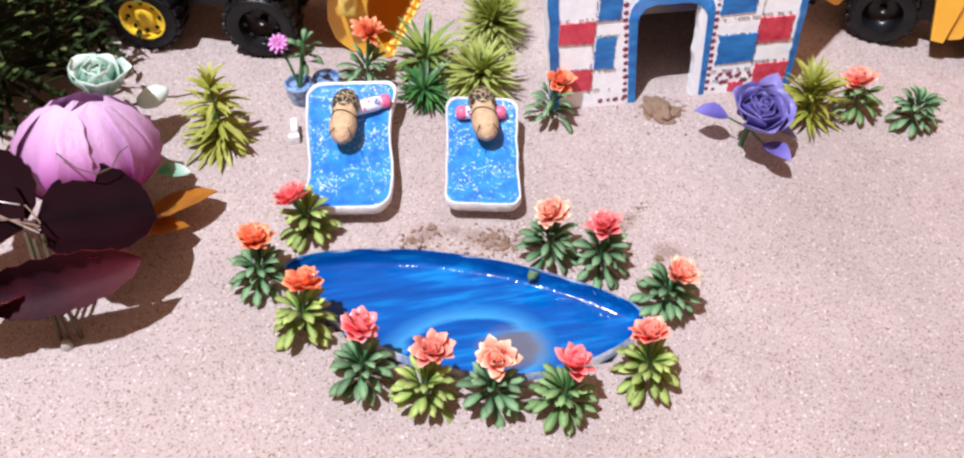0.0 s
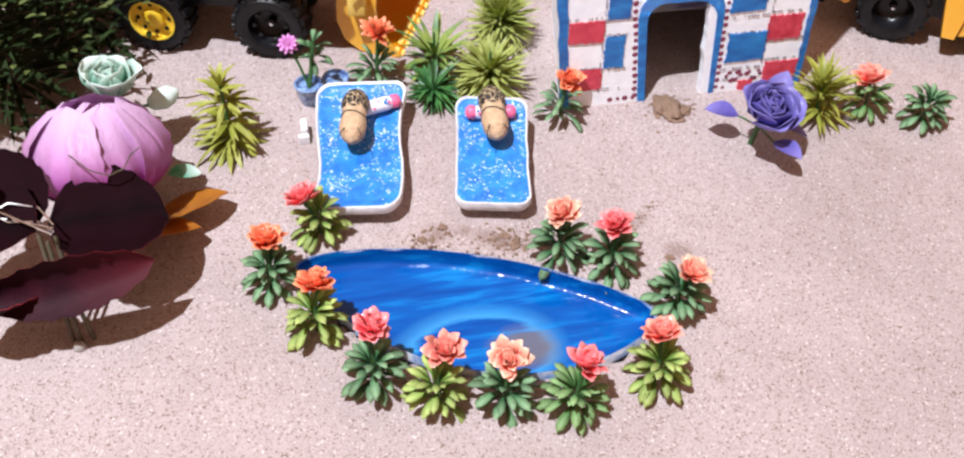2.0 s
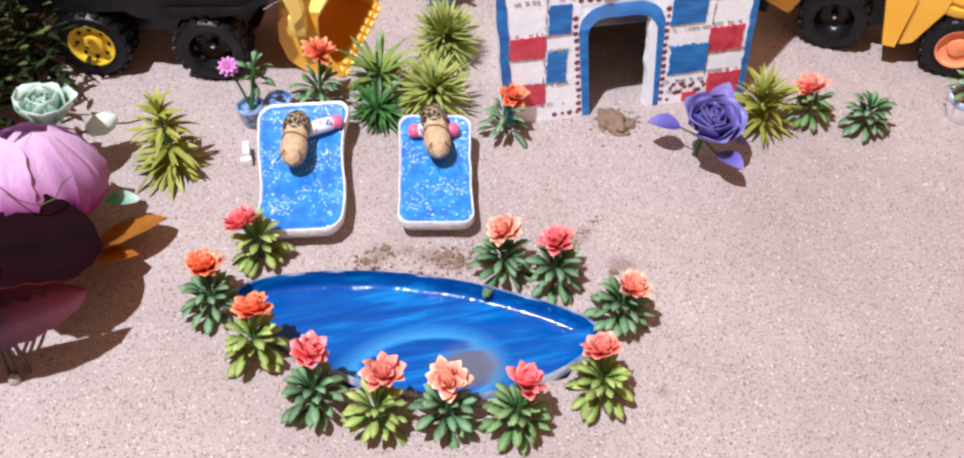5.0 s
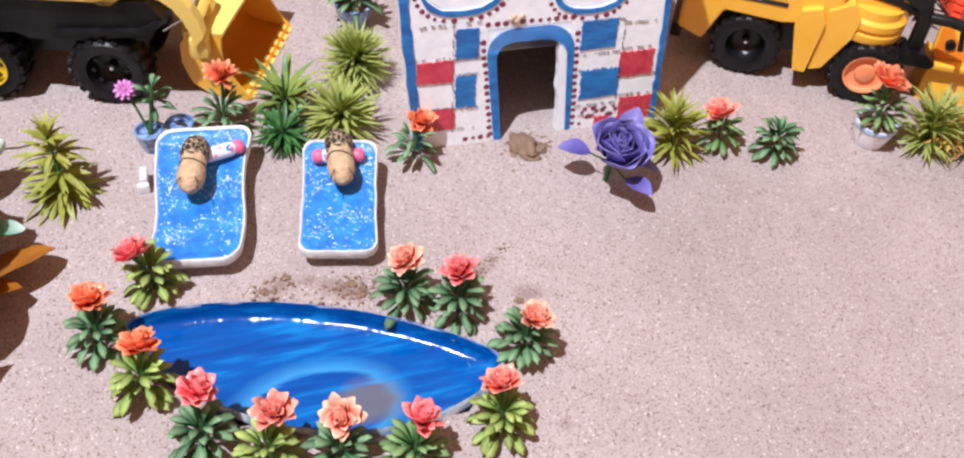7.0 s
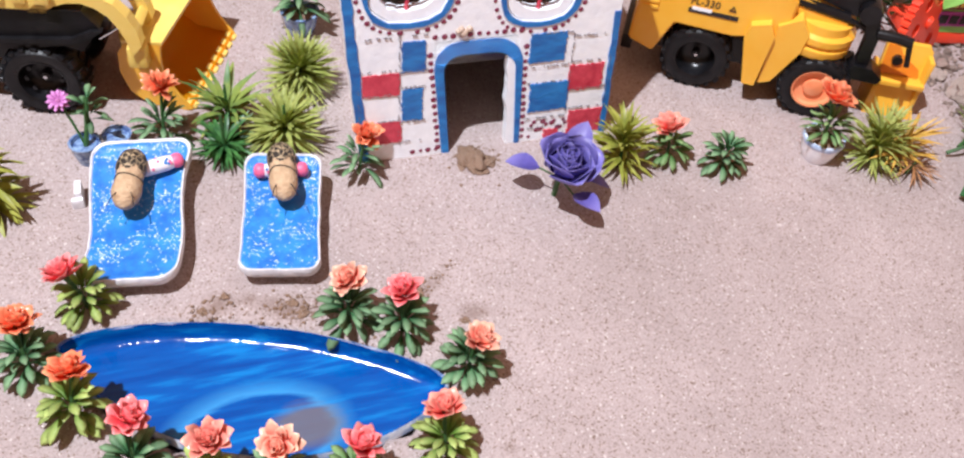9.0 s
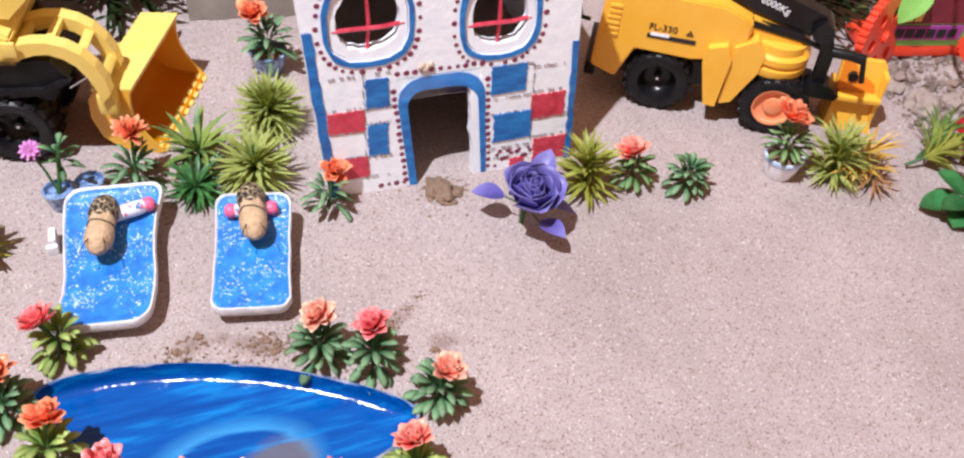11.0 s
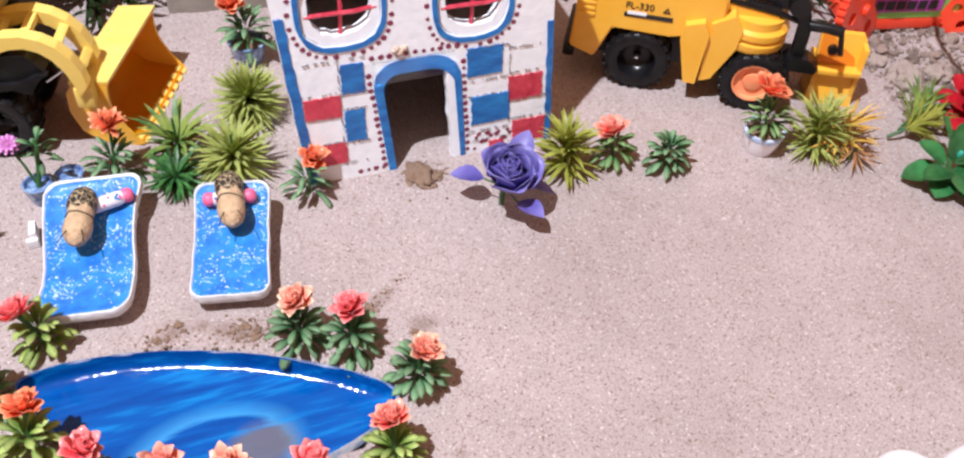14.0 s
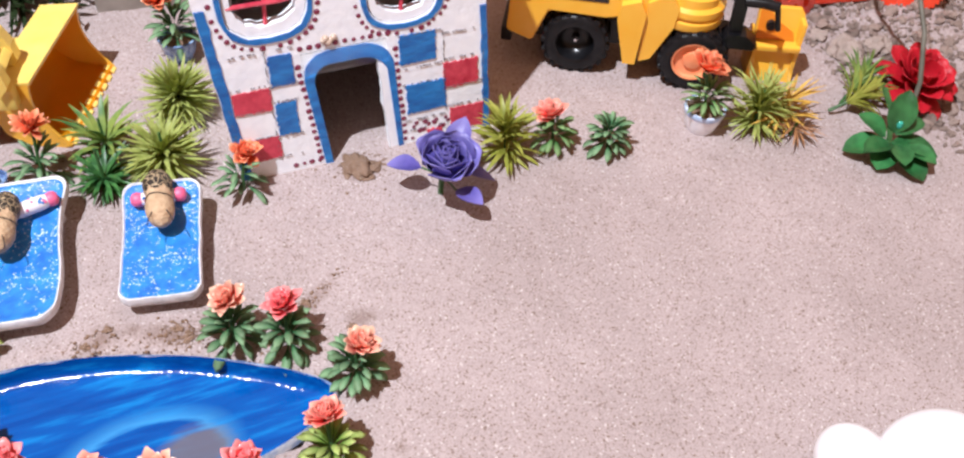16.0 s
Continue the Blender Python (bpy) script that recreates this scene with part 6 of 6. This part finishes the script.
part("box_body", box(bmesh.new(), -0.04, 0.04, -0.03, 0.03, -0.002, 0.07, 0.001), GREY_CARD, bx)
part("box_flap", box(bmesh.new(), -0.04, 0.04, -0.032, -0.0305, 0.05, 0.07), GREY_CARD, bx)

# white ornament at the near edge
wo = thing("white_ornament", (0.343, 0.203, 0), "smooth glossy white plastic ornament lying on sand", "ornament")
bm = bmesh.new()
for cx, cy, cz, rx, ry, rz_ in ((-0.006, 0.002, 0.014, 0.0165, 0.02, 0.018), (0.032, -0.008, 0.014, 0.030, 0.022, 0.019)):
    bmesh.ops.create_uvsphere(bm, u_segments=28, v_segments=18, radius=1, matrix=Matrix.LocRotScale((cx, cy, cz), None, (rx, ry, rz_)))
part("shell", bm, mat("white_gloss", (0.85, 0.85, 0.88), (0.9, 0.9, 0.92), 40, 0.3, coat=0.3), wo)


# ---- clods, stones ----
def lump_data(name, material, seed, flat=0.6, rough=0.35, sub=2):
    bm = bmesh.new()
    bmesh.ops.create_icosphere(bm, subdivisions=sub, radius=1)
    for v in bm.verts:
        k = 1 + rough * noise.noise(v.co * 1.3 + Vector((seed * 7.1, 0, 0))) + 0.4 * rough * noise.noise(v.co * 3.7 + Vector((0, seed * 3.3, 0))) + 0.22 * rough * noise.noise(v.co * 8.3 + Vector((0, 0, seed)))
        v.co *= k
        v.co.z *= flat
    bm.normal_update()
    me = bpy.data.meshes.new(name)
    bm.to_mesh(me)
    bm.free()
    me.materials.append(material)
    return me


rng = random.Random(21)
CLODS = [lump_data("sand_clod", DAMP, k, 0.6, 0.85, 4) for k in range(4)]
for me in CLODS:
    me.polygons.foreach_set("use_smooth", [True] * len(me.polygons))
for i, (x, y, r) in enumerate(((0.192, 0.489, 0.009), (0.184, 0.488, 0.006), (0.199, 0.484, 0.005), (0.190, 0.480, 0.005), (0.190, 0.496, 0.006),
                               (0.022, 0.404, 0.0026), (0.034, 0.410, 0.0022), (0.066, 0.401, 0.0026), (0.070, 0.394, 0.0030), (0.076, 0.391, 0.0022), (0.150, 0.370, 0.0026), (0.132, 0.396, 0.0024))):
    ob = new("sand_clod", CLODS[i % 4])
    ob.matrix_basis = Matrix.Translation((x, y, ground_height(x, y))) @ pose(0, 0, 0, 0, 0, rng.uniform(0, 360)) @ Matrix.Diagonal((r, r * 0.85, r * 0.8, 1))
    tagged(ob, "clod of damp brown sand on dry sand", "sand clod", "damp clods")
crumbs = bmesh.new()
for i in range(420):
    if i < 90:
        x, y = rng.gauss(0.026, 0.007), rng.gauss(0.405, 0.004)
    elif i < 250:
        x, y = rng.gauss(0.067, 0.009), rng.gauss(0.397, 0.005)
    elif i < 340:
        u = rng.gauss(0, 0.016)
        x, y = 0.132 + u, 0.393 + 0.7 * u + rng.gauss(0, 0.003)
    else:
        x, y = rng.gauss(0.192, 0.012), rng.gauss(0.486, 0.008)
    r = 0.0004 + 0.0011 * rng.random() ** 2
    if ground_height(x, y) < -0.003:
        continue
    bmesh.ops.create_icosphere(crumbs, subdivisions=1, radius=r, matrix=Matrix.Translation((x, y, max(ground_height(x, y), -0.001))) @ pose(0, 0, 0, rng.uniform(0, 90), rng.uniform(0, 90), 0) @ Matrix.Diagonal((1, rng.uniform(0.6, 1), rng.uniform(0.5, 0.9), 1)))
tagged(part("sand_crumbs", crumbs, DAMP), "loose crumbs of damp brown sand", "sand", kind="stuff")

STONES = [lump_data("stone", ROCK, k + 10, 0.65, 0.55, 2) for k in range(6)]
n = 0
while n < 240:
    x, y = rng.uniform(0.525, 0.70), rng.uniform(0.34, 0.56)
    if x < 0.530 + 0.25 * abs(y - 0.48):
        continue
    r = rng.choice((0.0025, 0.003, 0.0035, 0.004, 0.005, 0.006))
    ob = new("stone", STONES[n % 6])
    ob.matrix_basis = Matrix.Translation((x, y, ground_height(x, y) + 0.2 * r)) @ pose(0, 0, 0, rng.uniform(-30, 30), rng.uniform(-30, 30), rng.uniform(0, 360)) @ Matrix.Scale(r, 4)
    tagged(ob, "rough pinkish-grey stone in a rubble heap", "stone", "rubble stones")
    n += 1
PALE_ROCK = mat("pale_rock", (0.36, 0.28, 0.24), (0.56, 0.47, 0.42), 120, 0.9, 0.7, 300, 0.2)
for k, (x, y, r) in enumerate(((0.553, 0.484, 0.012), (0.574, 0.480, 0.011), (0.545, 0.508, 0.006))):
    ob = new("stone", lump_data("stone", PALE_ROCK, k + 30, 0.7, 0.7, 3))
    ob.matrix_basis = Matrix.Translation((x, y, 0.004)) @ pose(0, 0, 0, 10, 20, x * 9000) @ Matrix.Scale(r, 4)
    tagged(ob, "larger pale stone at the rubble's edge", "stone", "rubble stones")
grit = bmesh.new()
for i in range(2200):
    x, y = rng.uniform(0.53, 0.70), rng.uniform(0.34, 0.56)
    if x < 0.527 + 0.25 * abs(y - 0.48):
        continue
    r = rng.uniform(0.0008, 0.0026)
    bmesh.ops.create_icosphere(grit, subdivisions=1, radius=r, matrix=Matrix.Translation((x, y, ground_height(x, y) + r * 0.2)) @ pose(0, 0, 0, rng.uniform(0, 90), rng.uniform(0, 90), 0) @ Matrix.Diagonal((1, rng.uniform(0.6, 1), rng.uniform(0.5, 0.9), 1)))
tagged(part("rubble_grit", grit, ROCK), "fine pinkish grit between the stones", "grit", kind="stuff")
